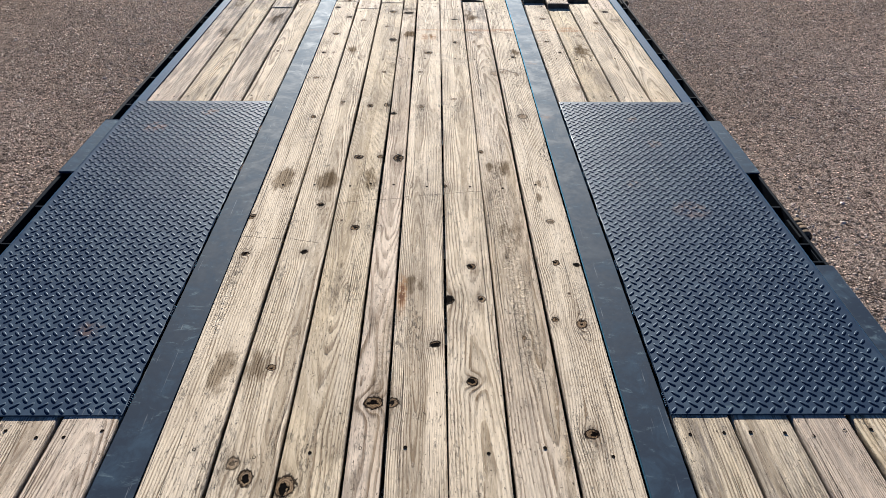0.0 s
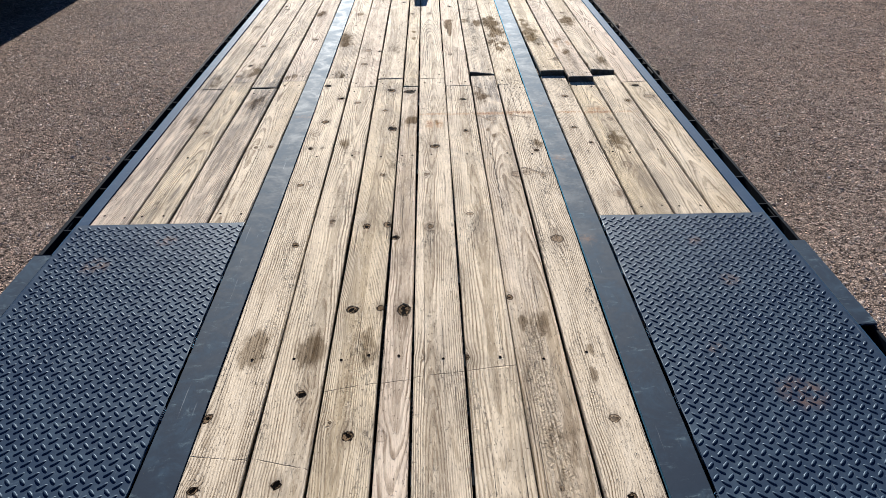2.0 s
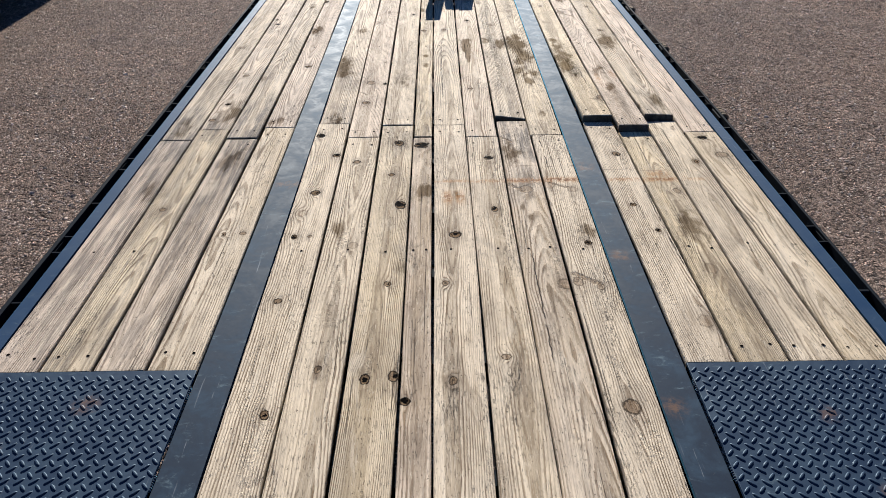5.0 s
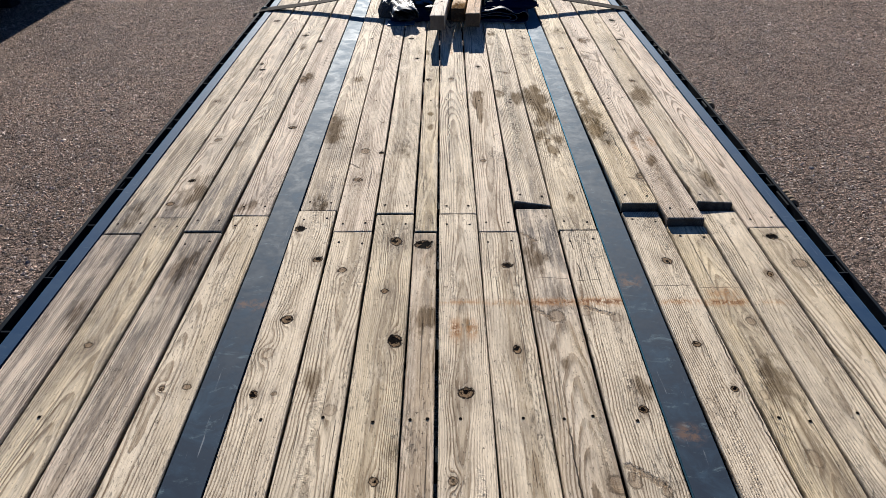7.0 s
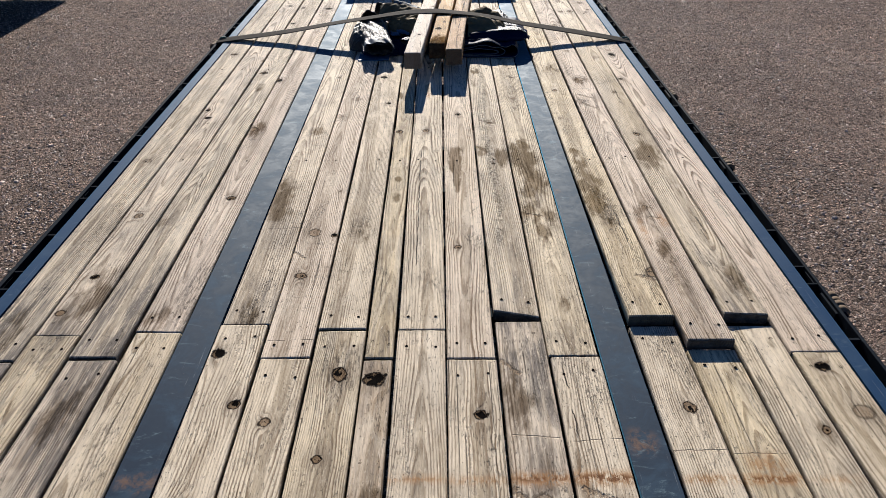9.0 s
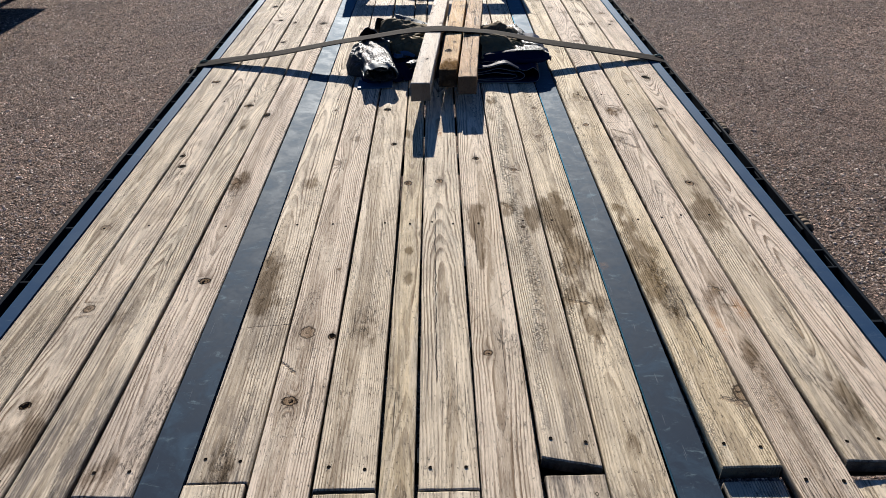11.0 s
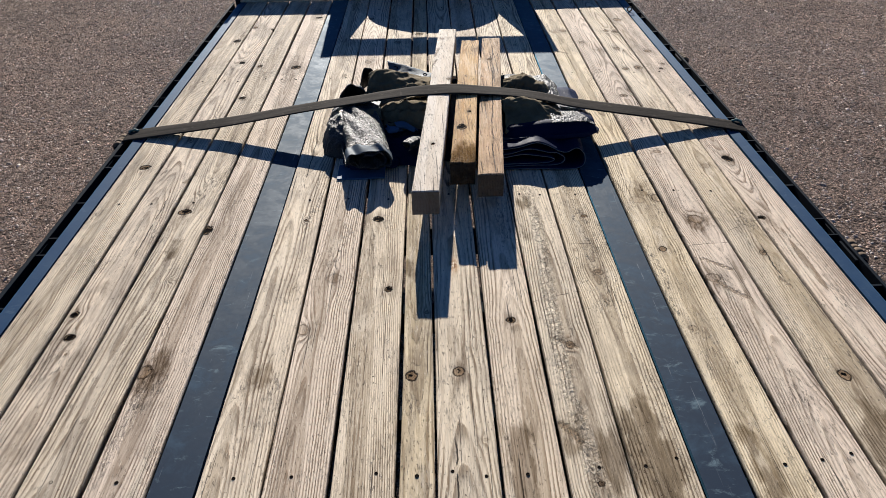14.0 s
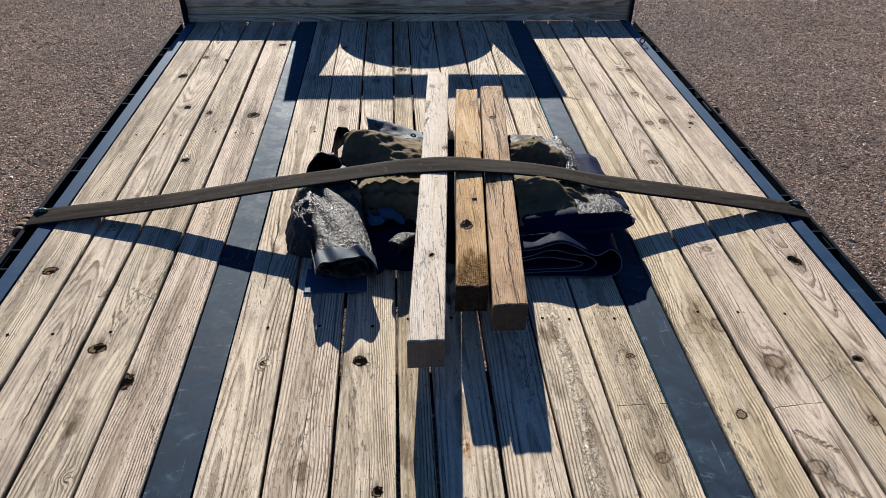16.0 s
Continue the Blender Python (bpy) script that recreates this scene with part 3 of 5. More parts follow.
# ---- ground ----
def build_ground():
    n = 90
    t = np.linspace(-1, 1, n)
    s = np.sign(t) * (np.abs(t) * 14 + 1500 * np.abs(t) ** 9)
    X, Y = np.meshgrid(s, s + 6)
    Z = 0.018 * np.sin(X * 0.9 + 1) * np.sin(Y * 0.7) + 0.01 * np.sin(X * 2.3 + Y * 1.1)
    Z = np.where(np.hypot(X, Y - 6) > 40, 0, Z)
    mesh = grid_mesh("ground", np.stack([X, Y, Z], -1))
    mesh.polygons.foreach_set("use_smooth", [True] * len(mesh.polygons))
    tagged(link("ground", mesh, GRAVEL), "packed brown-grey gravel yard with loose stones", "ground", kind="structure")


def build_stones():
    """Loose stones lying on the gravel on both sides of the trailer."""
    rng = np.random.RandomState(5)
    n = 112000
    side = rng.choice((-1, 1), n)
    x = side * (1.25 + 4.6 * rng.rand(n) ** 1.35)
    y = 0.9 + 13.6 * rng.rand(n) ** 1.15
    r = 0.0045 + 0.0065 * rng.rand(n) ** 2 + np.where(rng.rand(n) > 0.97, 0.011 * rng.rand(n), 0)
    turn = rng.uniform(0, 6.28, n)
    sx, sy, sz = rng.uniform(0.9, 1.5, n), rng.uniform(0.65, 1.0, n), rng.uniform(0.36, 0.80, n)
    z = 0.018 * np.sin(x * 0.9 + 1) * np.sin(y * 0.7) + 0.01 * np.sin(x * 2.3 + y * 1.1) - 0.1 * r
    # a ring of five points on the ground, three above them
    rim = [2 * math.pi * i / 5 for i in range(5)] + [2 * math.pi * i / 3 + 0.3 for i in range(3)]
    pts = np.zeros((n, 8, 3))
    for i, a in enumerate(rim):
        size = (1.0 if i < 5 else 0.55) * rng.uniform(0.75, 1.2, n) * r
        px, py = size * sx * math.cos(a), size * sy * math.sin(a)
        pts[:, i, 0] = x + px * np.cos(turn) - py * np.sin(turn)
        pts[:, i, 1] = y + px * np.sin(turn) + py * np.cos(turn)
        pts[:, i, 2] = z + (0 if i < 5 else 1) * sz * r * rng.uniform(0.7, 1.15, n)
    tri = np.array([(0, 1, 5), (1, 6, 5), (1, 2, 6), (2, 3, 6), (3, 7, 6), (3, 4, 7), (4, 5, 7), (4, 0, 5), (5, 6, 7)])
    faces = (np.arange(n)[:, None, None] * 8 + tri[None]).reshape(-1, 3)
    mesh = bpy.data.meshes.new("loose_stones")
    mesh.from_pydata(pts.reshape(-1, 3).tolist(), [], faces.tolist())
    tagged(link("loose_stones", mesh, STONE), "loose grey and brown stones scattered on the gravel", "stones", kind="stuff")


build_ground()
build_stones()

# ---- the trailer ----
DECK = 1.0          # height of the deck's top
FRONT = 9.59        # where the boards meet the front board
BACK = -1.6
C_EDGE = [-0.558, -0.411, -0.263, -0.114, -0.026, 0.121, 0.266, 0.411, 0.558]
trailer = new("flatbed_trailer")
tagged(trailer, "long flatbed trailer with weathered plank deck and dark steel frame", "trailer")

BOARDS = {}
# knots and stains of each board: offset from its middle line, y, radius, darkness
BOARDS['C1a'] = ([(-0.033, 1.8, 0.011, 1), (-0.06, 2.02, 0.013, 0.9), (0.034, 2.84, 0.013, 0.8), (-0.018, 3.3, 0.012, 0.7), (-0.028, 3.66, 0.012, 0.9), (-0.029, 3.82, 0.022, 0.3), (0.003, 3.97, 0.017, 0.8), (0.049, 4.29, 0.015, 1), (-0.039, 4.5, 0.015, 1)],
                 [(0.024, 1.28, 0.045, 0.7), (-0.008, 2.28, 0.04, 0.8)])
BOARDS['C1b'] = ([(0.014, 6.84, 0.013, 0.7)],
                 [(-0.011, 4.66, 0.05, 0.5), (-0.036, 5.34, 0.09, 0.6), (-0.048, 5.46, 0.07, 0.6)])
BOARDS['C2a'] = ([(0.007, 0.95, 0.018, 0.7), (-0.03, 0.99, 0.016, 0.6), (-0.0, 1.29, 0.011, 0.8), (0.003, 1.81, 0.011, 1), (0.019, 2.1, 0.012, 0.8), (-0.0, 3.0, 0.012, 0.6), (-0.011, 3.59, 0.034, 0.5), (-0.009, 4.23, 0.014, 0.7)],
                 [(-0.038, 1.29, 0.045, 0.6), (0.005, 2.27, 0.04, 0.9)])
BOARDS['C2b'] = ([(-0.022, 4.87, 0.017, 0.7), (0.058, 5.12, 0.011, 1), (-0.016, 5.14, 0.022, 0.6), (-0.056, 6.23, 0.018, 0.5), (0.007, 6.46, 0.012, 0.8)],
                 [])
BOARDS['C3a'] = ([(-0.05, 0.93, 0.024, 0.7), (0.007, 1.95, 0.014, 0.8), (-0.026, 2.46, 0.017, 0.8), (-0.02, 2.96, 0.015, 0.8), (0.056, 2.97, 0.016, 0.7), (0.018, 3.38, 0.012, 0.7), (0.04, 3.87, 0.022, 0.9), (-0.007, 4.11, 0.012, 0.8), (0.013, 4.4, 0.022, 0.8)],
                 [(0.032, 2.29, 0.055, 0.5), (0.068, 3.43, 0.06, 0.3)])
BOARDS['C3b'] = ([(-0.022, 6.8, 0.012, 1)],
                 [(0.015, 5.14, 0.06, 0.4)])
BOARDS['C4a'] = ([(0.009, 1.17, 0.02, 0.8), (-0.029, 1.95, 0.016, 0.35), (-0.02, 2.45, 0.015, 0.9), (-0.028, 2.88, 0.013, 1), (-0.009, 4.38, 0.024, 1)],
                 [(0.011, 1.21, 0.04, 0.4), (-0.004, 3.98, 0.04, 0.7)])
BOARDS['C4b'] = ([(-0.017, 6.04, 0.016, 0.8)],
                 [(-0.036, 6.51, 0.03, 0.6)])
BOARDS['C5a'] = ([(-0.065, 1.17, 0.016, 0.7), (0.044, 1.38, 0.013, 1), (-0.018, 2.95, 0.013, 0.6), (-0.034, 3.38, 0.012, 0.6), (0.003, 3.66, 0.019, 0.8)],
                 [])
BOARDS['C5b'] = ([(-0.009, 6.05, 0.015, 0.7)],
                 [])
BOARDS['C6a'] = ([(-0.005, 1.24, 0.014, 0.9), (-0.061, 1.57, 0.013, 1), (0.035, 1.57, 0.012, 0.7), (0.01, 1.73, 0.013, 0.9), (-0.068, 2.21, 0.013, 0.9), (-0.016, 3.04, 0.012, 0.6), (0.012, 3.83, 0.014, 0.8), (0.016, 4.25, 0.016, 0.8)],
                 [])
BOARDS['C6b'] = ([(-0.026, 5.04, 0.012, 0.7), (0.003, 6.25, 0.013, 0.9)],
                 [(-0.02, 5.78, 0.03, 0.9)])
BOARDS['C7a'] = ([(-0.059, 2.51, 0.011, 0.8), (0.058, 3.37, 0.024, 0.5), (-0.001, 3.98, 0.026, 0.5)],
                 [(0.006, 1.89, 0.07, 0.4), (0.015, 2.36, 0.05, 0.5), (-0.042, 4.32, 0.09, 0.5)])
BOARDS['C7b'] = ([(0.007, 6.14, 0.013, 0.6)],
                 [(0.05, 5.74, 0.04, 0.6), (-0.054, 6.66, 0.05, 0.3)])
BOARDS['C8a'] = ([(-0.022, 1.07, 0.015, 0.8), (0.022, 1.46, 0.015, 0.7), (-0.051, 1.48, 0.01, 0.8), (0.054, 1.74, 0.01, 1), (-0.01, 1.75, 0.012, 0.8), (0.006, 1.99, 0.013, 0.6), (-0.003, 2.85, 0.022, 0.6), (0.018, 3.35, 0.014, 0.5), (-0.049, 3.38, 0.018, 0.5), (0.032, 3.97, 0.018, 0.4), (-0.056, 4.01, 0.026, 0.4)],
                 [])
BOARDS['C8b'] = ([(-0.002, 6.47, 0.011, 0.7)],
                 [(0.038, 5.24, 0.06, 0.4), (-0.031, 5.29, 0.06, 0.7), (0.005, 5.59, 0.06, 0.8), (-0.02, 5.75, 0.08, 0.9)])
BOARDS['L1a'] = ([],
                 [(0.036, 3.99, 0.06, 0.4)])
BOARDS['L1b'] = ([(-0.002, 5.74, 0.017, 0.5), (-0.004, 7.25, 0.013, 0.7), (0.045, 8.77, 0.013, 0.9)],
                 [(0.001, 4.6, 0.06, 0.5)])
BOARDS['L2a'] = ([(-0.009, 3.86, 0.012, 0.6)],
                 [])
BOARDS['L2b'] = ([(-0.039, 4.68, 0.014, 0.7), (-0.012, 4.87, 0.013, 0.9), (-0.012, 5.27, 0.016, 0.6), (-0.023, 6.24, 0.012, 0.8), (0.004, 8.41, 0.012, 0.9)],
                 [(0.029, 4.77, 0.09, 0.6)])
BOARDS['L3a'] = ([],
                 [(0.007, 4.26, 0.08, 0.5)])
BOARDS['L3b'] = ([(-0.016, 6.89, 0.014, 0.6), (-0.041, 7.92, 0.015, 1)],
                 [(-0.055, 5.26, 0.06, 0.4), (-0.003, 6.65, 0.04, 0.6)])
BOARDS['L4a'] = ([(0.038, 3.69, 0.011, 0.6)],
                 [])
BOARDS['L4b'] = ([(0.01, 5.41, 0.02, 0.6), (-0.053, 6.08, 0.02, 0.6), (-0.052, 6.73, 0.018, 0.9), (0.007, 8.33, 0.014, 1), (0.028, 9.19, 0.012, 0.9)],
                 [(-0.011, 4.66, 0.04, 0.5)])
BOARDS['R1a'] = ([(0.033, 3.67, 0.01, 0.8), (-0.01, 3.85, 0.014, 0.6), (0.015, 4.27, 0.017, 0.7)],
                 [(-0.012, 1.08, 0.06, 0.6)])
BOARDS['R1b'] = ([(0.067, 4.85, 0.026, 0.6), (-0.005, 6.21, 0.013, 0.8), (-0.01, 6.58, 0.011, 0.8), (0.028, 6.91, 0.03, 0.5), (0.041, 8.82, 0.013, 0.8)],
                 [(-0.039, 5.43, 0.07, 0.8), (-0.034, 5.52, 0.08, 0.7), (0.021, 6.94, 0.05, 0.5)])
BOARDS['R2a'] = ([(-0.003, 3.44, 0.022, 0.4), (-0.041, 3.65, 0.014, 0.4)],
                 [(0.036, 3.67, 0.06, 0.5)])
BOARDS['R2b'] = ([(-0.048, 6.42, 0.02, 0.5), (0.006, 6.75, 0.024, 0.5), (0.015, 7.26, 0.014, 0.5), (0.019, 7.84, 0.017, 0.6)],
                 [(-0.011, 4.8, 0.06, 0.3), (-0.013, 5.25, 0.06, 0.5)])
BOARDS['R3a'] = ([(0.043, 4.19, 0.012, 0.7)],
                 [])
BOARDS['R3b'] = ([(-0.002, 6.0, 0.012, 0.7), (0.021, 6.55, 0.013, 0.7), (0.011, 7.12, 0.013, 0.7), (0.039, 8.21, 0.014, 0.6)],
                 [(0.046, 4.79, 0.07, 0.5), (0.003, 5.77, 0.05, 0.8), (0.007, 5.82, 0.06, 0.7)])
BOARDS['R4a'] = ([(0.021, 4.27, 0.018, 0.7), (-0.008, 4.45, 0.014, 1)],
                 [])
BOARDS['R4b'] = ([(-0.053, 6.75, 0.012, 0.9), (-0.023, 7.2, 0.016, 1), (0.0, 8.44, 0.012, 0.7), (-0.016, 9.03, 0.022, 0.5)],
                 [])


SEAM = {"L1": 4.46, "L2": 4.572, "L3": 4.469, "L4": 4.585, "C1": 4.617, "C2": 4.468, "C3": 4.589, "C4": 4.462, "C5": 4.588, "C6": 4.46, "C7": 4.652, "C8": 4.469,
        "R1": 4.612, "R2": 4.503, "R3": 4.625, "R4": 4.48}
# raised near ends: height at the two edges, and how far along the board it dies away
LIFT = {"C7": (0.010, 0.003, 0.9), "R1": (0.027, 0.028, 1.3), "R2": (0.027, 0.026, 1.5), "R3": (0.024, 0.017, 1.2), "C3": (0.004, 0.004, 0.6), "L3": (0.004, 0.004, 0.5)}
# where the boards before the joint end, if not at it; half the joint's width; joints cut askew
SEAM_A = {"C7": 4.628, "R3": 4.598, "R1": 4.600, "R2": 4.497}
JOINT = {"L2": 0.0008, "C1": 0.0008, "R4": 0.0012, "L4": 0.0015, "C2": 0.002, "C5": 0.0022, "C3": 0.004, "L3": 0.004}
SLANT = {"C7": -0.20, "C2": 0.03, "L4": -0.05}
JOISTS = [-1.4, -0.2, 1.02, 2.23, 3.57, 5.74, 6.95, 8.15, 9.35]
# rust: a line left by a chain across the boards, and a few blots
RUST = {"C6a": [(0, 4.045, 0.09, 0.012, 0.5)], "C7a": [(0, 4.05, 0.09, 0.016, 0.9)], "C8a": [(0, 4.05, 0.09, 0.018, 1.0)], "R1a": [(0, 4.045, 0.09, 0.012, 0.7)],
        "R2a": [(0, 4.045, 0.09, 0.015, 0.9), (0, 4.09, 0.05, 0.03, 0.5)], "R3a": [(0, 4.04, 0.06, 0.01, 0.4)], "C5a": [(-0.02, 3.92, 0.018, 0.045, 0.9), (0.03, 3.92, 0.018, 0.045, 0.7), (0, 4.05, 0.08, 0.010, 0.6), (-0.055, 1.60, 0.013, 0.075, 1.0)],
        "C5b": [(-0.005, 6.52, 0.014, 0.035, 0.9)], "R2b": [(0.05, 5.2, 0.02, 0.05, 0.5), (-0.04, 5.12, 0.012, 0.08, 0.5)]}
# tails and runs of the larger stains
MORE = {"C6b": [(-0.020, 5.79, 0.042, 1.0), (-0.020, 5.72, 0.034, 1.0), (-0.020, 5.67, 0.029, 1.0), (-0.019, 5.63, 0.025, 1.0), (-0.019, 5.59, 0.023, 1.0), (-0.018, 5.55, 0.020, 1.0), (-0.018, 5.51, 0.018, 1.0), (-0.018, 5.47, 0.015, 0.9)], "C5a": [(0.012, 3.93, 0.022, 0.6), (0.004, 1.62, 0.03, 0.5)], "C4b": [(0.0, 5.55, 0.02, 0.7), (0.0, 5.40, 0.025, 0.6)],
        "C8b": [(0.03, 5.52, 0.05, 0.8), (0.0, 5.15, 0.04, 0.7)], "R1b": [(-0.03, 5.30, 0.05, 0.8), (0.0, 5.20, 0.03, 0.6)], "C7b": [(0.055, 5.76, 0.02, 0.9)], "R2b": [(0.0, 4.98, 0.04, 0.7)]}
# greying of single boards: all over, at the near end, at the far end
OLD = {"L1a": (0.45, 0, 0.7), "L3a": (0.42, 0, 0.9), "L1b": (0.28, 0.7, 0), "L3b": (0.32, 0.8, 0), "L2b": (0.26, 0.35, 0), "L4b": (0.15, 0.5, 0), "L4a": (0.2, 0, 0), "C1b": (0.1, 0.6, 0), "C7a": (0.25, 0, 0.75), "C7b": (0.2, 0.35, 0),
       "C8b": (0.14, 0.15, 0), "R1b": (0.06, 0.12, 0), "R2b": (0.18, 0.2, 0), "R3b": (0.12, 0.45, 0), "R2a": (0.2, 0, 0), "R3a": (0.12, 0, 0), "R1c": (0.6, 0, 0), "R2c": (0.5, 0, 0), "R3c": (0.4, 0, 0), "L4c": (0.25, 0, 0),
       "C4b": (0.25, 0.3, 0), "C5b": (0.25, 0, 0), "C2a": (0.15, 0, 0), "C8a": (0.2, 0, 0), "C7c": (0.3, 0, 0), "L2a": (0.45, 0, 0), "R4a": (0.1, 0, 0), "C3a": (0.1, 0, 0.2), "C4a": (0.15, 0, 0.4)}


# single boards: x and y on the deck
MORE_KNOTS = [(-0.075, 4.382, 0.026, 1.0), (-0.529, 4.489, 0.018, 1.0), (-0.057, 2.455, 0.022, 1.0), (-0.128, 2.466, 0.012, 0.9), (-0.801, 6.757, 0.022, 1.0), (-0.911, 6.883, 0.019, 0.9), (-1.166, 7.231, 0.018, 0.9), (-0.473, 6.851, 0.011, 0.4), (-0.463, 6.809, 0.007, 0.8),
              (0.724, 6.889, 0.024, 0.3), (0.798, 6.899, 0.022, 0.5), (1.162, 7.185, 0.020, 1.0), (1.05, 7.127, 0.017, 0.4), (0.51, 6.79, 0.010, 0.7), (0.491, 6.463, 0.015, 0.5), (0.729, 6.579, 0.013, 0.7), (1.043, 6.544, 0.013, 0.6), (-0.33, 6.467, 0.022, 0.4),
              (-1.075, 6.326, 0.012, 1.0), (-1.049, 6.227, 0.014, 0.9), (0.743, 6.206, 0.016, 0.8), (0.702, 6.194, 0.012, 0.4), (1.03, 5.999, 0.016, 0.7), (-0.346, 3.597, 0.020, 0.4), (-0.302, 3.603, 0.018, 0.4), (-0.765, 3.685, 0.009, 0.7), (0.725, 3.848, 0.012, 0.8), (0.92, 3.951, 0.015, 0.5),
              (-0.212, 6.805, 0.017, 1.0), (-0.727, 5.404, 0.016, 0.9), (0.779, 3.177, 0.024, 0.4), (0.128, 1.567, 0.018, 1.0), (0.123, 2.23, 0.011, 1.0), (-0.159, 6.408, 0.012, 0.9), (0.509, 3.599, 0.012, 0.9), (1.165, 4.42, 0.017, 1.0), (1.194, 4.251, 0.024, 0.5), (1.208, 8.25, 0.012, 0.6), (0.95, 7.9, 0.015, 0.5), (-0.711, 9.199, 0.018, 0.95),
              (-1.079, 9.021, 0.014, 0.8), (-0.962, 8.978, 0.015, 0.95), (-1.136, 8.771, 0.020, 0.95), (-1.027, 8.41, 0.015, 0.95), (-0.728, 8.319, 0.024, 1.0), (-0.375, 9.152, 0.016, 0.6), (-0.073, 8.825, 0.020, 0.7), (-0.346, 8.377, 0.018, 0.5), (-0.197, 8.692, 0.018, 0.5), (-0.457, 8.182, 0.014, 0.4),
              (0.777, 8.83, 0.019, 0.6), (1.148, 9.022, 0.026, 0.6), (1.033, 8.81, 0.016, 0.6), (1.081, 8.787, 0.019, 0.6), (1.181, 8.451, 0.020, 0.6), (0.926, 8.488, 0.014, 0.6), (1.025, 8.501, 0.018, 0.6), (0.998, 8.189, 0.016, 0.6), (1.067, 8.2, 0.022, 0.6), (0.849, 8.616, 0.014, 0.5), (1.18, 8.183, 0.011, 1.0), (-0.92, 8.35, 0.013, 0.9)]
MORE_STAINS = [(0.289, 5.848, 0.05, 0.55), (0.38, 5.759, 0.045, 0.95), (0.486, 5.86, 0.05, 0.8), (0.486, 5.73, 0.055, 1.0), (0.48, 5.60, 0.05, 1.0), (0.455, 5.43, 0.035, 0.8), (0.461, 5.27, 0.045, 0.7), (0.704, 5.79, 0.035, 0.7), (0.712, 5.70, 0.04, 0.8), (0.69, 5.48, 0.045, 1.0), (0.70, 5.38, 0.045, 0.9), (0.725, 5.30, 0.03, 0.7),
               (1.024, 5.75, 0.065, 0.9), (-0.545, 5.50, 0.035, 0.8), (-0.53, 5.40, 0.045, 0.9), (-0.515, 5.30, 0.05, 0.9), (-0.479, 6.061, 0.04, 0.7), (-0.771, 6.078, 0.05, 0.8), (-0.883, 6.613, 0.022, 0.8), (-0.89, 6.65, 0.015, 0.7), (0.874, 6.725, 0.03, 0.8), (0.925, 6.75, 0.025, 0.6), (-0.145, 2.304, 0.025, 0.6), (-0.15, 2.35, 0.022, 0.5), (-0.483, 2.288, 0.045, 0.95), (-0.314, 2.27, 0.04, 0.95), (-0.355, 2.27, 0.03, 0.5),
               (-0.363, 3.705, 0.035, 0.7), (-0.04, 3.98, 0.03, 0.8), (0.02, 1.66, 0.022, 0.7), (0.02, 1.61, 0.022, 0.7), (0.305, 2.38, 0.02, 0.8), (0.37, 2.378, 0.018, 0.6), (0.473, 2.147, 0.018, 0.8), (0.48, 2.25, 0.014, 0.7), (-0.473, 4.652, 0.025, 0.8), (-0.778, 4.638, 0.03, 0.7), (0.506, 4.426, 0.016, 0.5), (0.504, 4.70, 0.03, 0.6), (0.902, 3.704, 0.06, 0.7), (0.525, 3.677, 0.035, 0.7), (0.333, 3.769, 0.018, 0.7), (0.31, 3.85, 0.02, 0.6), (0.96, 4.74, 0.02, 0.7), (1.069, 4.174, 0.03, 0.6), (1.066, 4.511, 0.02, 0.6), (0.309, 6.895, 0.035, 0.6)]
CHEWS = [(0.325, 5.0, 7.05, 0.020, 1.0), (0.335, 1.2, 2.45, 0.030, 0.5), (-0.33, 3.15, 3.75, 0.022, 0.25), (0.43, 5.0, 5.5, 0.02, 0.5), (0.74, 5.1, 5.5, 0.02, 0.6)]
SCARS = [(0.275, 4.02, 0.325, 3.965, 0.012), (0.435, 4.02, 0.50, 3.985, 0.010), (0.43, 3.42, 0.505, 3.365, 0.013), (0.275, 5.87, 0.315, 5.815, 0.012), (0.275, 4.45, 0.32, 4.40, 0.010), (0.835, 6.52, 0.905, 6.46, 0.010), (0.84, 6.40, 0.90, 6.32, 0.012), (0.88, 5.31, 0.915, 5.285, 0.009), (0.89, 5.22, 0.925, 5.21, 0.007), (0.43, 5.27, 0.49, 5.25, 0.009), (0.30, 6.17, 0.36, 6.13, 0.010), (1.04, 6.41, 1.055, 6.36, 0.007), (-0.97, 7.10, -0.95, 7.17, 0.010), (0.70, 8.84, 0.72, 8.79, 0.010), (0.68, 8.48, 0.735, 8.44, 0.011), (0.88, 8.50, 0.95, 8.45, 0.009), (-0.41, 5.02, -0.36, 4.97, 0.006), (0.75, 4.83, 0.80, 4.80, 0.012)]
SPLITS = {"C5b": (-0.025, 4.9, 5.85), "R1b": (0.03, 5.0, 5.3), "C8a": (-0.04, 4.15, 4.45), "R3b": (0.02, 6.40, 6.60), "R1a": (0.06, 3.4, 4.0), "C7a": (-0.03, 3.0, 3.55), "C1b": (-0.02, 7.0, 7.5), "L2b": (0.03, 6.6, 7.0)}
SCRATCHES = {"C3a": (2.12, 0.20), "C4a": (2.14, 0.17), "C5a": (2.163, 0.15), "C6a": (2.185, 0.14), "C7a": (4.178, -0.1), "C8a": (4.163, 0.05), "C2b": (4.545, 0.02), "R1a": (4.13, 0.02), "R2a": (4.12, 0.0), "C1a": (1.89, -0.1), "C2a": (1.87, -0.25), "C1b": (5.17, 0.1), "L3b": (7.12, -0.6), "R3b": (6.70, 0.5), "C7b": (6.35, 0.3), "C8b": (6.62, 0.0), "R2b": (6.60, 0.1), "C6b": (5.25, 1.2)}


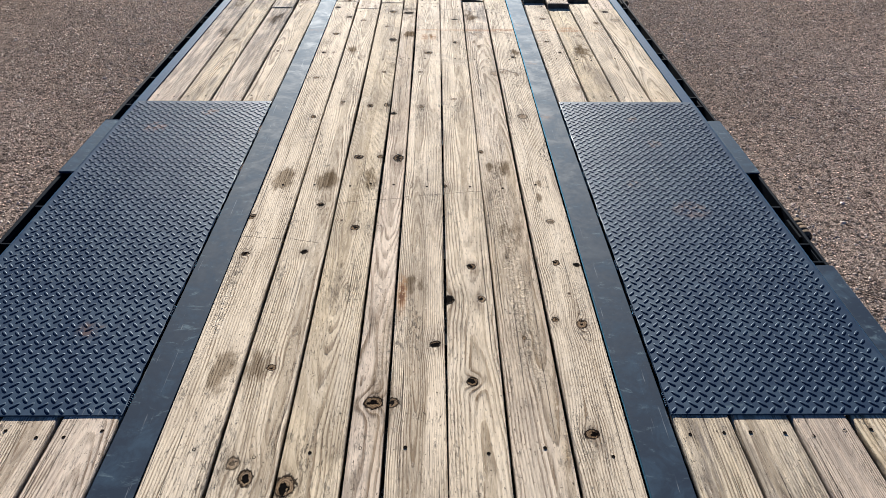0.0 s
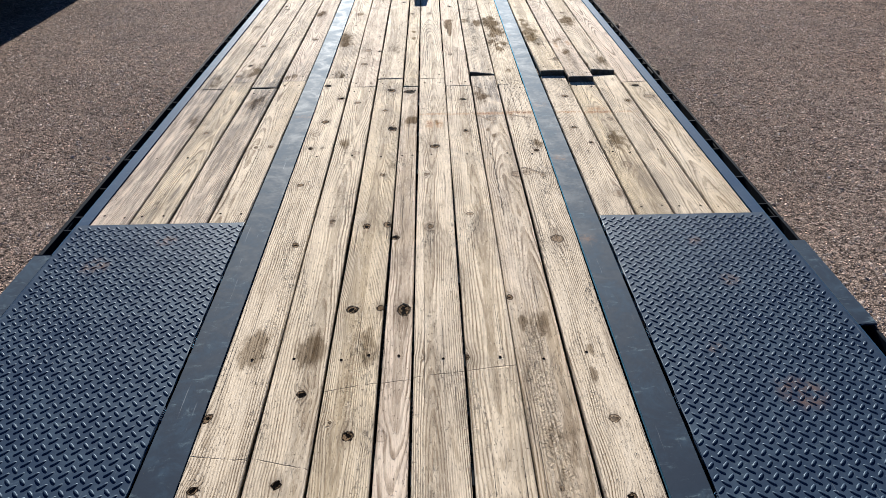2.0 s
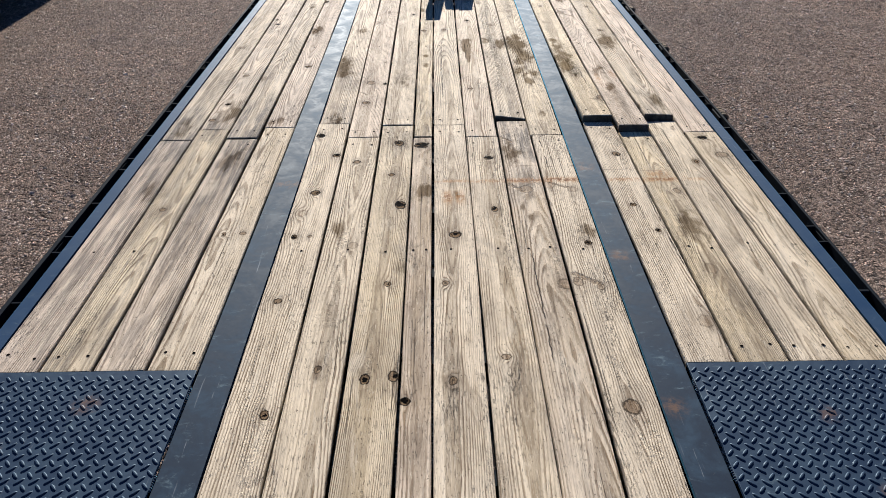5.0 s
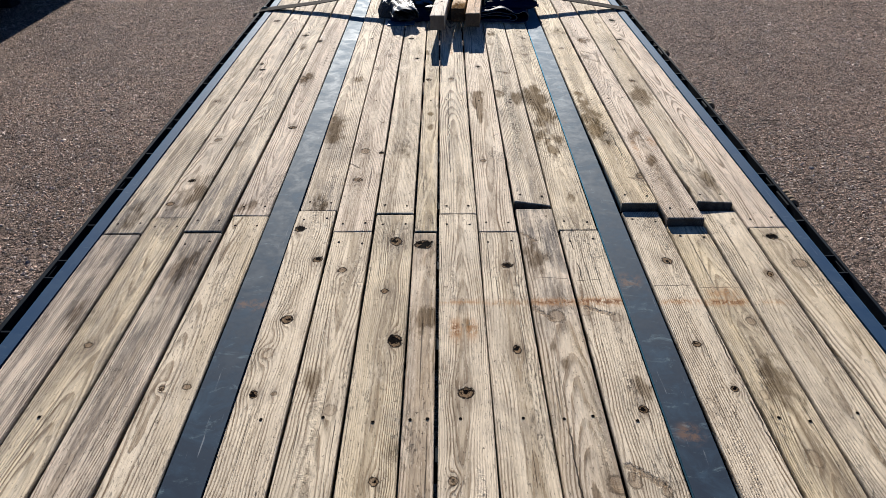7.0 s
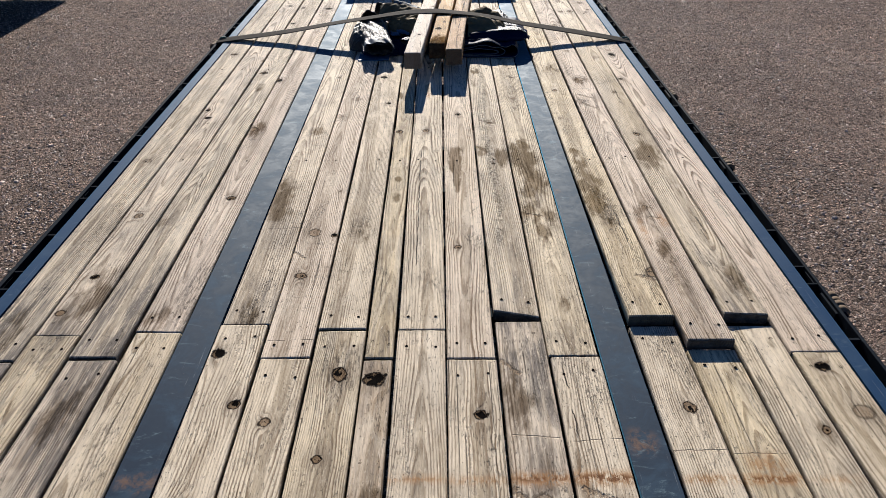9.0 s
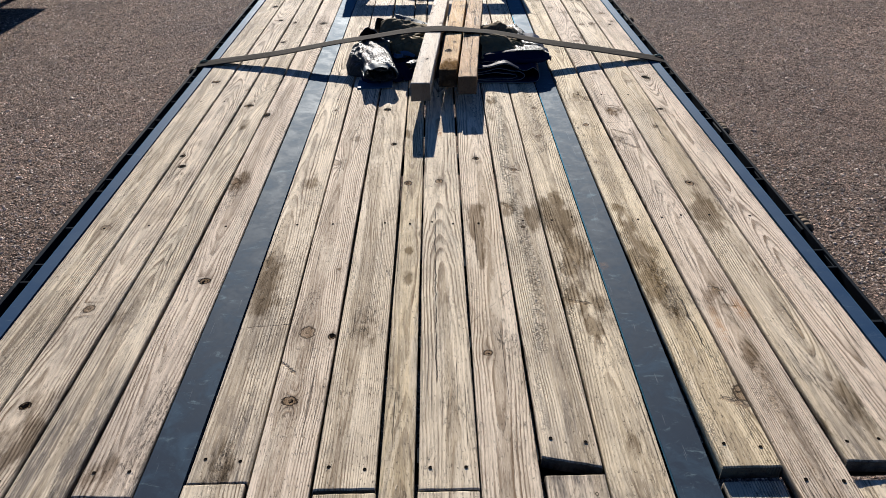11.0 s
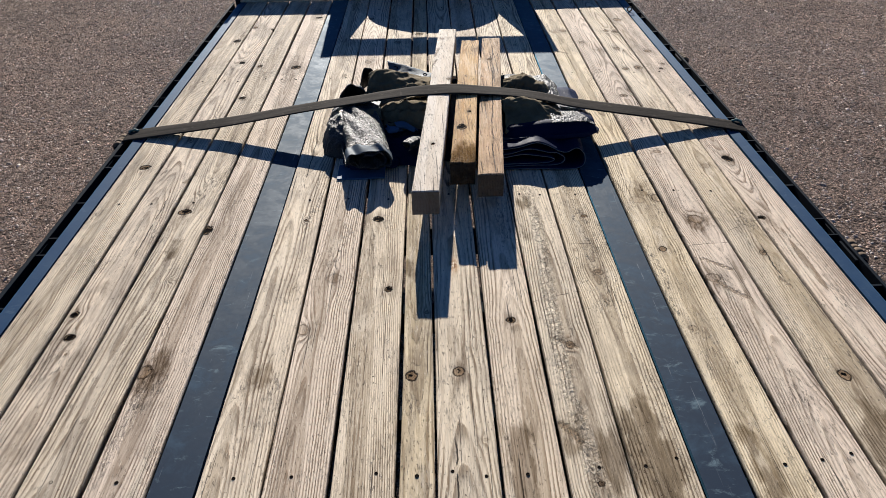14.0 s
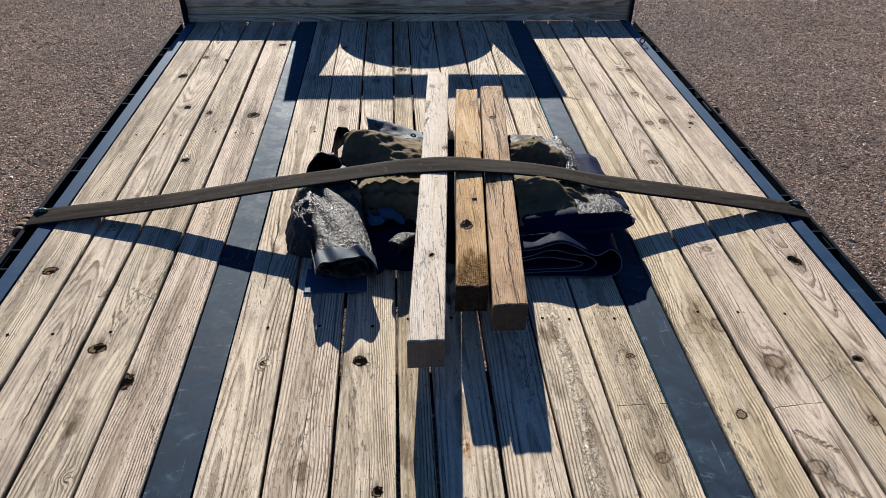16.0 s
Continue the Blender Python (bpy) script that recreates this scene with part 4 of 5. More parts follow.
def screw_mesh():
    """A sunk screw head with a dark recess."""
    bm = bmesh.new()
    bmesh.ops.create_cone(bm, cap_ends=True, segments=10, radius1=0.0047, radius2=0.0042, depth=0.0012)
    top = [f for f in bm.faces if f.normal.z > 0.9]
    r = bmesh.ops.inset_region(bm, faces=top, thickness=0.0012)
    bmesh.ops.translate(bm, verts=[v for f in top for v in f.verts], vec=(0, 0, -0.0008))
    mesh = bpy.data.meshes.new("screw")
    bm.to_mesh(mesh)
    bm.free()
    mesh.materials.append(SCREW)
    return mesh


SCREW_MESH = screw_mesh()


def plank(code, x0, x1, y0, y1, seed, lift=None, double=False):
    """One deck board with its screws, under the trailer."""
    knots, stains = BOARDS.get(code, ((), ()))
    knots, stains = list(knots), list(stains)
    stains += MORE.get(code, [])
    mid = (x0 + x1) / 2
    inside = lambda p: x0 < p[0] < x1 and y0 < p[1] < y1
    for p in filter(inside, MORE_KNOTS):
        knots = [q for q in knots if math.hypot(q[0] + mid - p[0], q[1] - p[1]) > 0.045] + [(p[0] - mid, *p[1:])]
    stains += [(p[0] - mid, *p[1:]) for p in MORE_STAINS if inside(p)]
    chews = [(p[0] - mid, *p[1:]) for p in CHEWS if x0 < p[0] < x1]
    scars = [(p[0] - mid, p[1], p[2] - mid, p[3], p[4]) for p in SCARS if inside(p)]
    r = random.Random(seed)
    # small pin knots everywhere
    for _ in range(int((y1 - y0) * 0.4)):
        knots.append((r.uniform(-0.05, 0.05), r.uniform(y0 + 0.1, y1 - 0.1), r.uniform(0.004, 0.008), r.uniform(0.3, 0.7)))
    stains.append((r.uniform(-0.05, 0.05), r.uniform(y0, y1), r.uniform(0.04, 0.1), r.uniform(0.08, 0.2)))
    w, cx = x1 - x0 - r.uniform(0.0055, 0.009) - (0.0 if code[0] == "C" else 0.0025), (x0 + x1) / 2 + r.uniform(-0.001, 0.001)
    top = DECK + r.uniform(-0.0015, 0.0015)
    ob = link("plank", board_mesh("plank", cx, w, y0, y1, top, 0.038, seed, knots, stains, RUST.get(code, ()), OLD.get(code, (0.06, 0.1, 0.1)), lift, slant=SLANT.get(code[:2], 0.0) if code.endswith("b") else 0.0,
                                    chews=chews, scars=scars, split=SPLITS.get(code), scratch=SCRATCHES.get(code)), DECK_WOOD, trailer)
    rows = [y for y in JOISTS if y0 + 0.15 < y < y1 - 0.15]
    spots = []
    for y in rows:
        if double or r.random() < 0.12:
            spots += [(-w * 0.27, y), (w * 0.27, y + r.uniform(-0.02, 0.02))]
        else:
            spots.append((r.uniform(-0.2, 0.2) * w, y + r.uniform(-0.015, 0.015)))
    for y in (y0 + 0.065, y1 - 0.065):
        if BACK + 0.2 < y < FRONT - 0.1:
            spots += [(-w * 0.3, y + r.uniform(-0.012, 0.012)), (w * 0.3, y + r.uniform(-0.012, 0.012))]
    for sx, sy in spots:
        dz = 0.0
        if lift:
            a = max(0.0, min(1.0, 1 - (sy - y0) / lift[2]))
            dz = (lift[0] + (lift[1] - lift[0]) * (sx / w + 0.5)) * a * a * (3 - 2 * a) ** 0.5
        s = link("screw", SCREW_MESH, SCREW, ob)
        s.location = (cx + sx + 0.0005, sy, top + 0.0006 + dz)
    return ob


# steel structure
for sx in (-1, 1):
    b = block(sx * 0.5625, sx * 0.6605, BACK, FRONT + 0.05, DECK - 0.016, DECK - 0.003, 0.0015)
    beam = part("main_beam", b, STEEL, trailer, "dark blue-black steel beam flange set flush in the deck")
    part("beam_web", block(sx * 0.606, sx * 0.617, BACK, FRONT + 0.05, DECK - 0.34, DECK - 0.017), BLACK, beam)
    part("beam_flange", block(sx * 0.56, sx * 0.663, BACK, FRONT + 0.05, DECK - 0.355, DECK - 0.341), BLACK, beam)
for i in range(28):
    y = BACK + 0.15 + i * 0.41
    part("cross_member", block(-1.29, 1.29, y, y + 0.045, DECK - 0.125, DECK - 0.043), BLACK, trailer)

RAIL_IN, RAIL_OUT, RUB_IN, RUB_OUT = 1.2525, 1.303, 1.343, 1.354
for sx in (-1, 1):
    bm = bmesh.new()
    prof = [(RAIL_IN, -0.002), (RAIL_OUT - 0.006, -0.002), (RAIL_OUT - 0.002, -0.0035), (RAIL_OUT, -0.008), (RAIL_OUT, -0.14), (RAIL_OUT - 0.009, -0.14), (RAIL_OUT - 0.009, -0.012), (RAIL_IN, -0.012)]
    loops = []
    for y in (BACK, FRONT + 0.06):
        loops.append([bm.verts.new((sx * x, y, DECK + z)) for x, z in prof])
    for i in range(len(prof)):
        j = (i + 1) % len(prof)
        bm.faces.new((loops[0][i], loops[0][j], loops[1][j], loops[1][i]))
    bm.faces.new(loops[0]), bm.faces.new(loops[1])
    part("side_rail", bm, RAIL, trailer, "dark steel edge channel along the planks")
    part("rub_rail", block(sx * RUB_IN, sx * RUB_OUT, BACK, FRONT + 0.02, DECK - 0.078, DECK - 0.010, 0.002), BLACK, trailer, "scraped black flat-bar rub rail")
    # spacers and stake pockets between channel and rub rail
    for k in range(-4, 15):
        y = 6.99 - 0.61 * k
        if not BACK < y < FRONT:
            continue
        part("rail_spacer", block(sx * RAIL_OUT, sx * RUB_IN, y - 0.005, y + 0.005, DECK - 0.08, DECK - 0.014, 0.001), BLACK, trailer)
        y += 0.27
        if y < FRONT - 0.1:
            bm = block(sx * RAIL_OUT, sx * RUB_IN, y, y + 0.006, DECK - 0.14, DECK - 0.012)
            block(sx * RAIL_OUT, sx * RUB_IN, y + 0.10, y + 0.106, DECK - 0.14, DECK - 0.012, bm=bm)
            block(sx * (RUB_IN - 0.004), sx * (RUB_IN - 0.0005), y + 0.0065, y + 0.0995, DECK - 0.14, DECK - 0.02, bm=bm)
            part("stake_pocket", bm, BLACK, trailer)
    # plain plates over the gap beside the tread plates
    for y0, y1 in ((1.05, 1.74), (2.34, 2.81)):
        bm = block(sx * (RAIL_OUT - 0.004), sx * (RUB_OUT + 0.002), y0, y1, DECK - 0.0075, DECK - 0.0012, 0.0015)
        part("cover_plate", bm, STEEL, trailer)


def roll(x, y, sx):
    """A winch drum with a few turns of tan webbing, hung outside the rub rail."""
    bm = bmesh.new()
    z = DECK - 0.028
    for i in range(4):
        tube((x, y - 0.046 + i * 0.0235, z), (x, y - 0.0228 + i * 0.0235, z), 0.020 + 0.0012 * math.sin(i * 2.1), 18, bm)
    ob = part("strap_roll", bm, TAN, trailer, "turns of sun-bleached tan webbing on a winch drum", True)
    b2 = tube((x, y - 0.058, z), (x, y + 0.058, z), 0.009, 14)
    part("winch_bar", b2, BLACK, ob)
    part("winch_bracket", block(x - sx * 0.030, x - sx * 0.012, y - 0.055, y + 0.055, z - 0.05, z + 0.008, 0.002), BLACK, ob)


for y in (1.98, 4.73, 5.73, 6.57, 8.40):
    roll(1.366, y, 1)
roll(-1.372, 7.52, -1)

# a ring shackled to the channel near the front
bm = bmesh.new()
for i in range(20):
    a, b = 2 * math.pi * i / 20, 2 * math.pi * (i + 1) / 20
    tube((1.262 + 0.014 * math.cos(a), 9.18, DECK + 0.016 + 0.014 * math.sin(a)), (1.262 + 0.014 * math.cos(b), 9.18, DECK + 0.016 + 0.014 * math.sin(b)), 0.004, 8, bm)
part("tie_ring", bm, TAN, trailer, "small pale metal ring on the edge channel", True)


# tread plates over the axles
def tread_plate(sx):
    x0, x1, y0, y1 = 0.667, 1.296, 1.128, 3.0
    z = DECK + 0.0045
    bm = bmesh.new()
    prof = [(x0, z - 0.006), (x0, z - 0.0008), (x0 + 0.001, z), (x1 - 0.012, z), (x1 - 0.004, z - 0.0015), (x1, z - 0.0055)]
    rng = random.Random(3 if sx > 0 else 4)
    ys = [y0 + (y1 - y0) * i / 60 for i in range(61)]
    prev = None
    for y in ys:
        row = [bm.verts.new((sx * (x + (rng.uniform(-0.0015, 0.0015) if i < 3 else 0)), y, zz)) for i, (x, zz) in enumerate(prof)]
        if prev:
            for i in range(len(prof) - 1):
                bm.faces.new((prev[i], prev[i + 1], row[i + 1], row[i]))
        prev = row
    bm.verts.ensure_lookup_table()
    # near and far edges turned down
    n = len(prof)
    total = len(bm.verts)
    for base in (0, total - n):
        bm.verts.ensure_lookup_table()
        vs = [bm.verts[base + i] for i in range(n)]
        low = [bm.verts.new((v.co.x, v.co.y, z - 0.0062)) for v in vs]
        for i in range(n - 1):
            bm.faces.new((vs[i], vs[i + 1], low[i + 1], low[i]))
    plate = part("tread_plate", bm, TREAD, trailer, "blue-black diamond tread plate with rust blots")
    # raised lugs: two crossing directions on one lattice
    verts, faces = [], []
    pitch = 0.0346
    # each lug: three rings of ten points, domed
    rings = []
    for size, up in ((1.0, -0.0001), (0.82, 0.0018), (0.45, 0.0027)):
        rings.append([(size * 0.0145 * math.cos(a) * (1 - 0.06 * math.cos(2 * a)), size * 0.0041 * math.sin(a), up) for a in [2 * math.pi * i / 10 for i in range(10)]])
    ny, nx = int((y1 - y0) / pitch), int((x1 - 0.014 - x0) / pitch)
    for j in range(ny + 1):
        for i in range(nx + 1):
            for half, ang in ((0, 45), (0.5, -45)):
                cx, cy = x0 + 0.011 + (i + half) * pitch, y0 + 0.013 + (j + half) * pitch
                if cx > x1 - 0.017 or cy > y1 - 0.010:
                    continue
                c, s = math.cos(radians(ang)), math.sin(radians(ang))
                k = len(verts)
                for ring in rings:
                    for px, py, up in ring:
                        verts.append((sx * (cx + px * c - py * s), cy + px * s + py * c, z + up))
                for lap in (0, 10):
                    for m in range(10):
                        m2 = (m + 1) % 10
                        faces.append((k + lap + m, k + lap + m2, k + lap + 10 + m2, k + lap + 10 + m))
                faces.append(tuple(k + 20 + m for m in range(10)))
    mesh = bpy.data.meshes.new("tread_pattern")
    mesh.from_pydata(verts, [], faces if sx > 0 else [f[::-1] for f in faces])
    mesh.polygons.foreach_set("use_smooth", [True] * len(mesh.polygons))
    tagged(link("tread_pattern", mesh, TREAD, plate), kind="stuff")
    # weld beads along the inner edge
    for y in (1.16, 1.50, 1.72, 2.02, 2.30, 2.62, 2.90):
        bm = bmesh.new()
        for i in range(7):
            bmesh.ops.create_icosphere(bm, subdivisions=1, radius=0.0042, matrix=Matrix.Translation((sx * (x0 - 0.001 + rng.uniform(-0.001, 0.001)), y + i * 0.0065, DECK - 0.001)))
        part("weld", bm, STEEL, plate, smooth=True)


tread_plate(-1)
tread_plate(1)


# wheels and legs under the deck
def wheel(x, y):
    bm = bmesh.new()
    prof = [(0.215, -0.10), (0.30, -0.118), (0.355, -0.112), (0.378, -0.085), (0.381, 0.0), (0.378, 0.085), (0.355, 0.112), (0.30, 0.118), (0.215, 0.10)]
    n = 40
    ring = [[bm.verts.new((x + px, y + r * math.cos(2 * math.pi * i / n), 0.372 + r * math.sin(2 * math.pi * i / n))) for r, px in prof] for i in range(n)]
    for i in range(n):
        a, b = ring[i], ring[(i + 1) % n]
        for k in range(len(prof) - 1):
            bm.faces.new((a[k], a[k + 1], b[k + 1], b[k]))
    w = part("wheel", bm, RUBBER, trailer, "black rubber tyre on a steel rim", True)
    part("rim", tube((x - 0.07, y, 0.372), (x + 0.07, y, 0.372), 0.216, 32), BLACK, w)


for y in (1.66, 2.54):
    for x in (-1.06, -0.80, 0.80, 1.06):
        wheel(x, y)
    part("axle", tube((-1.1, y, 0.372), (1.1, y, 0.372), 0.045), BLACK, trailer)
    for x in (-0.61, 0.61):
        part("axle_hanger", block(x - 0.04, x + 0.04, y - 0.09, y + 0.09, 0.36, DECK - 0.355), BLACK, trailer)
for x in (-0.61, 0.61):
    leg = part("landing_leg", block(x - 0.05, x + 0.05, 9.18, 9.28, 0.02, DECK - 0.355, 0.004), BLACK, trailer)
    part("leg_foot", block(x - 0.12, x + 0.12, 9.11, 9.35, -0.02, 0.019, 0.004), BLACK, leg)

# front board, corner plates and the frame of the neck
FACE = Matrix(((0, 1, 0, 0), (0, 0, -1, FRONT), (-1, 0, 0, 0), (0, 0, 0, 1)))
for z, w, proud in ((1.0225, 0.042, 0.010), (1.0655, 0.041, 0.002), (1.1075, 0.040, 0.004)):
    ob = link("front_board", board_mesh("front_board", 0, w, -1.292, 1.292, 0.0, 0.038, int(z * 1000), cols=7), DECK_WOOD, trailer, "grey weathered board closing the front of the deck")
    ob.matrix_basis = Matrix.Translation((0, -proud, z)) @ FACE
for sx in (-1, 1):
    part("corner_plate", block(sx * 1.294, sx * 1.312, FRONT - 0.035, FRONT + 0.05, DECK - 0.1, DECK + 0.17, 0.003), BLACK, trailer)


def slab(pts, y0, y1):
    """A plate cut to an outline in x and z."""
    bm = bmesh.new()
    a = [bm.verts.new((x, y0, DECK + z)) for x, z in pts]
    b = [bm.verts.new((x, y1, DECK + z)) for x, z in pts]
    for i in range(len(pts)):
        j = (i + 1) % len(pts)
        bm.faces.new((a[i], a[j], b[j], b[i]))
    bm.faces.new(a), bm.faces.new(b)
    return bm


# unseen frame, its outline worked back from the shadow on the deck
NECK_Y = FRONT + 0.045
for sx in (-1, 1):
    part("neck_post", slab([(sx * 0.658, -0.2), (sx * 0.658, 0.470), (sx * 0.515, 0.470), (sx * 0.515, 0.364), (sx * 0.418, 0.172), (sx * 0.418, -0.2)], NECK_Y, NECK_Y + 0.03), BLACK, trailer)
part("neck_bar", slab([(-0.514, 0.364), (0.514, 0.364), (0.514, 0.470), (-0.514, 0.470)], NECK_Y, NECK_Y + 0.03), BLACK, trailer)
# unseen plate added to cast the shadow's round edge
arc = [(0.417 * c, 0.172 + 0.150 * math.sqrt(max(0.0, 1 - c * c)) ** 1.15) for c in [math.cos(math.pi * i / 24) for i in range(25)]]
part("shadow_plate", slab(arc + [(-0.417, -0.2), (0.417, -0.2)], NECK_Y + 0.002, NECK_Y + 0.02), BLACK, trailer)

# ---- the parked trailer whose shade lies on the yard ----
parked = tagged(new("parked_trailer"), "dark steel trailer parked on the gravel beside", "trailer")
part("deck", block(-7.6, -5.09, 3.0, 14.9, 0.86, 0.98, 0.01), BLACK, parked)
for y in (4.6, 5.6):
    for x in (-7.2, -5.5):
        bm = tube((x - 0.11, y, 0.365), (x + 0.11, y, 0.365), 0.36, 36)
        tyre = part("wheel", bm, RUBBER, parked)
        part("rim", tube((x - 0.115, y, 0.365), (x + 0.115, y, 0.365), 0.2, 28), BLACK, tyre)
for x in (-6.95, -5.75):
    part("main_beam", block(x - 0.06, x + 0.06, 3.05, 14.85, 0.56, 0.858, 0.006), BLACK, parked)
for x in (-7.615, -5.075):
    part("rub_rail", block(x - 0.012, x + 0.012, 3.0, 14.9, 0.87, 0.95, 0.002), STEEL, parked)
for i in range(16):
    part("plank", block(-7.55 + i * 0.15, -7.408 + i * 0.15, 3.02, 14.88, 0.981, 0.984, 0.001), PARKED_WOOD, parked)
for x in (-7.2, -5.75):
    part("parking_leg", block(x - 0.12, x + 0.12, 11.55, 11.79, -0.02, 0.86, 0.01), BLACK, parked)

# ---- things on the deck ----
def timber(label, material, cx, w, y0, y1, skew, seed, knots, stains, z=1.175, tilt=0.0, split=None, scars=(), chews=(), ends=0.004):
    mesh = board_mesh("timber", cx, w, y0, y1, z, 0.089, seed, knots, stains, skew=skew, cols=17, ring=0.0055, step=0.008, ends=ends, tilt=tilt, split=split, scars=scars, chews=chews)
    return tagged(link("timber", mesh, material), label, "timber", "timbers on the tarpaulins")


timber("pale bleached square timber lying on the tarpaulins", PALE_WOOD, -0.040, 0.090, 6.69, 8.354, 0.0733, 71, [(0.005, 7.03, 0.008, 0.8), (-0.02, 8.2, 0.01, 0.5), (0.036, 7.66, 0.010, 0.6)], [], scars=[(-0.03, 8.05, -0.044, 7.95, 0.008), (-0.044, 7.83, -0.03, 7.9, 0.006)])
timber("amber-stained square timber with a rough dark end", AMBER_WOOD, 0.089, 0.088, 6.905, 8.167, 0.0805, 72, [(-0.012, 7.19, 0.019, 0.9), (0.014, 7.33, 0.008, 1.0), (0.03, 8.03, 0.02, 0.4)], [(0, 6.93, 0.06, 1.0), (0.02, 6.95, 0.05, 0.9)], z=1.160, tilt=0.012, chews=[(0.0, 6.80, 7.05, 0.08, 1.0)], ends=0.010)
timber("brown cracked square timber lying on the tarpaulins", BROWN_WOOD, 0.183, 0.091, 6.845, 8.21, 0.0835, 73, [(-0.02, 7.45, 0.010, 0.6), (0.02, 7.1, 0.008, 0.4), (-0.005, 7.92, 0.012, 0.8)], [(-0.02, 7.50, 0.05, 0.5)], z=1.145, tilt=0.018, split=(0.008, 6.95, 8.1), scars=[(0.0, 7.95, 0.004, 7.85, 0.006)])


def spline(pts, n):
    """Points along a smooth curve through pts."""
    p = np.array([2 * np.array(pts[0]) - np.array(pts[1]), *map(np.array, pts), 2 * np.array(pts[-1]) - np.array(pts[-2])], float)
    seg = len(pts) - 1
    out = []
    for i in range(n):
        u = i / (n - 1) * seg
        k = min(int(u), seg - 1)
        f = u - k
        a, b, c, d = p[k:k + 4]
        out.append(0.5 * (2 * b + (c - a) * f + (2 * a - 5 * b + 4 * c - d) * f * f + (3 * b - a - 3 * c + d) * f ** 3))
    return np.array(out)


def solid(ob, t):
    m = ob.modifiers.new("thickness", "SOLIDIFY")
    m.thickness, m.offset = t, 0
    return ob


def smooth_mesh(mesh):
    mesh.polygons.foreach_set("use_smooth", [True] * len(mesh.polygons))
    return mesh


def curl(x, y, length, r, ang, z, material, parent, seed, turns=0.8, flat=1.0, start=-0.5):
    """A rolled-over lip of sheet, open at both ends."""
    rng = np.random.RandomState(seed)
    th = np.linspace(start, start + 2 * math.pi * turns, 44)[None, :]
    v = np.linspace(0, 1, 30)[:, None]
    rr = r * (1 - 0.05 * (th - start)) * (1 + 0.14 * np.sin(4 * v + rng.uniform(0, 6)) + 0.05 * np.sin(3 * th + rng.uniform(0, 6)))
    lx, lz = rr * np.cos(th), rr * np.sin(th) * flat
    a = radians(ang)
    ly = np.broadcast_to((v - 0.5) * length, lx.shape) + 0.01 * np.sin(2 * th)
    lx = lx + 0.012 * np.sin(5 * v + rng.uniform(0, 6))
    X, Y = x + lx * math.cos(a) - ly * math.sin(a), y + lx * math.sin(a) + ly * math.cos(a)
    return solid(link("rolled_edge", smooth_mesh(grid_mesh("rolled_edge", np.stack([X, Y, z + r * flat + lz], -1))), material, parent), 0.003)


def flat_roll(name, xc, a, z0, b, y0, y1, turns, material, parent, seed, rise=0.0, swing=0.0, start=-2.6, shrink=0.24, label="", wave=0.006, thick=0.004, span=1.0):
    """Sheet folded round itself into a flattened roll that runs along y; its open end shows the turns."""
    rng = np.random.RandomState(seed)
    ph = rng.uniform(0, 6.28, 8)
    th = np.linspace(start, start + 2 * math.pi * turns, int(60 * turns) + 10)[None, :]
    v = np.linspace(0, 1, 44)[:, None]
    w = v * span
    s = np.clip(1 - shrink * (th - start) / (2 * math.pi), 0.15, 1)
    c, q = np.cos(th), np.sin(th)
    X = xc + a * s * np.sign(c) * np.abs(c) ** 0.75 + swing * v + wave * np.sin(5 * w + 2 * th + ph[0])
    Z = z0 + b + b * s * q + rise * v + wave * (np.sin(9 * c + ph[1]) * 0.7 + 0.5 * np.sin(6 * w + 3 * c + ph[2])) + 0.004 * np.sin(17 * w + 9 * c + ph[3])
    Y = y0 + (y1 - y0) * v + 0.014 * np.sin(2.2 * th + ph[4]) * (1 - v) + 0.008 * np.sin(7 * c + ph[5])
    pts = np.stack([X, Y + 0 * X, DECK + np.maximum(Z, 0.003)], -1)
    return solid(link(name, smooth_mesh(grid_mesh(name, pts)), material, parent, label), thick)


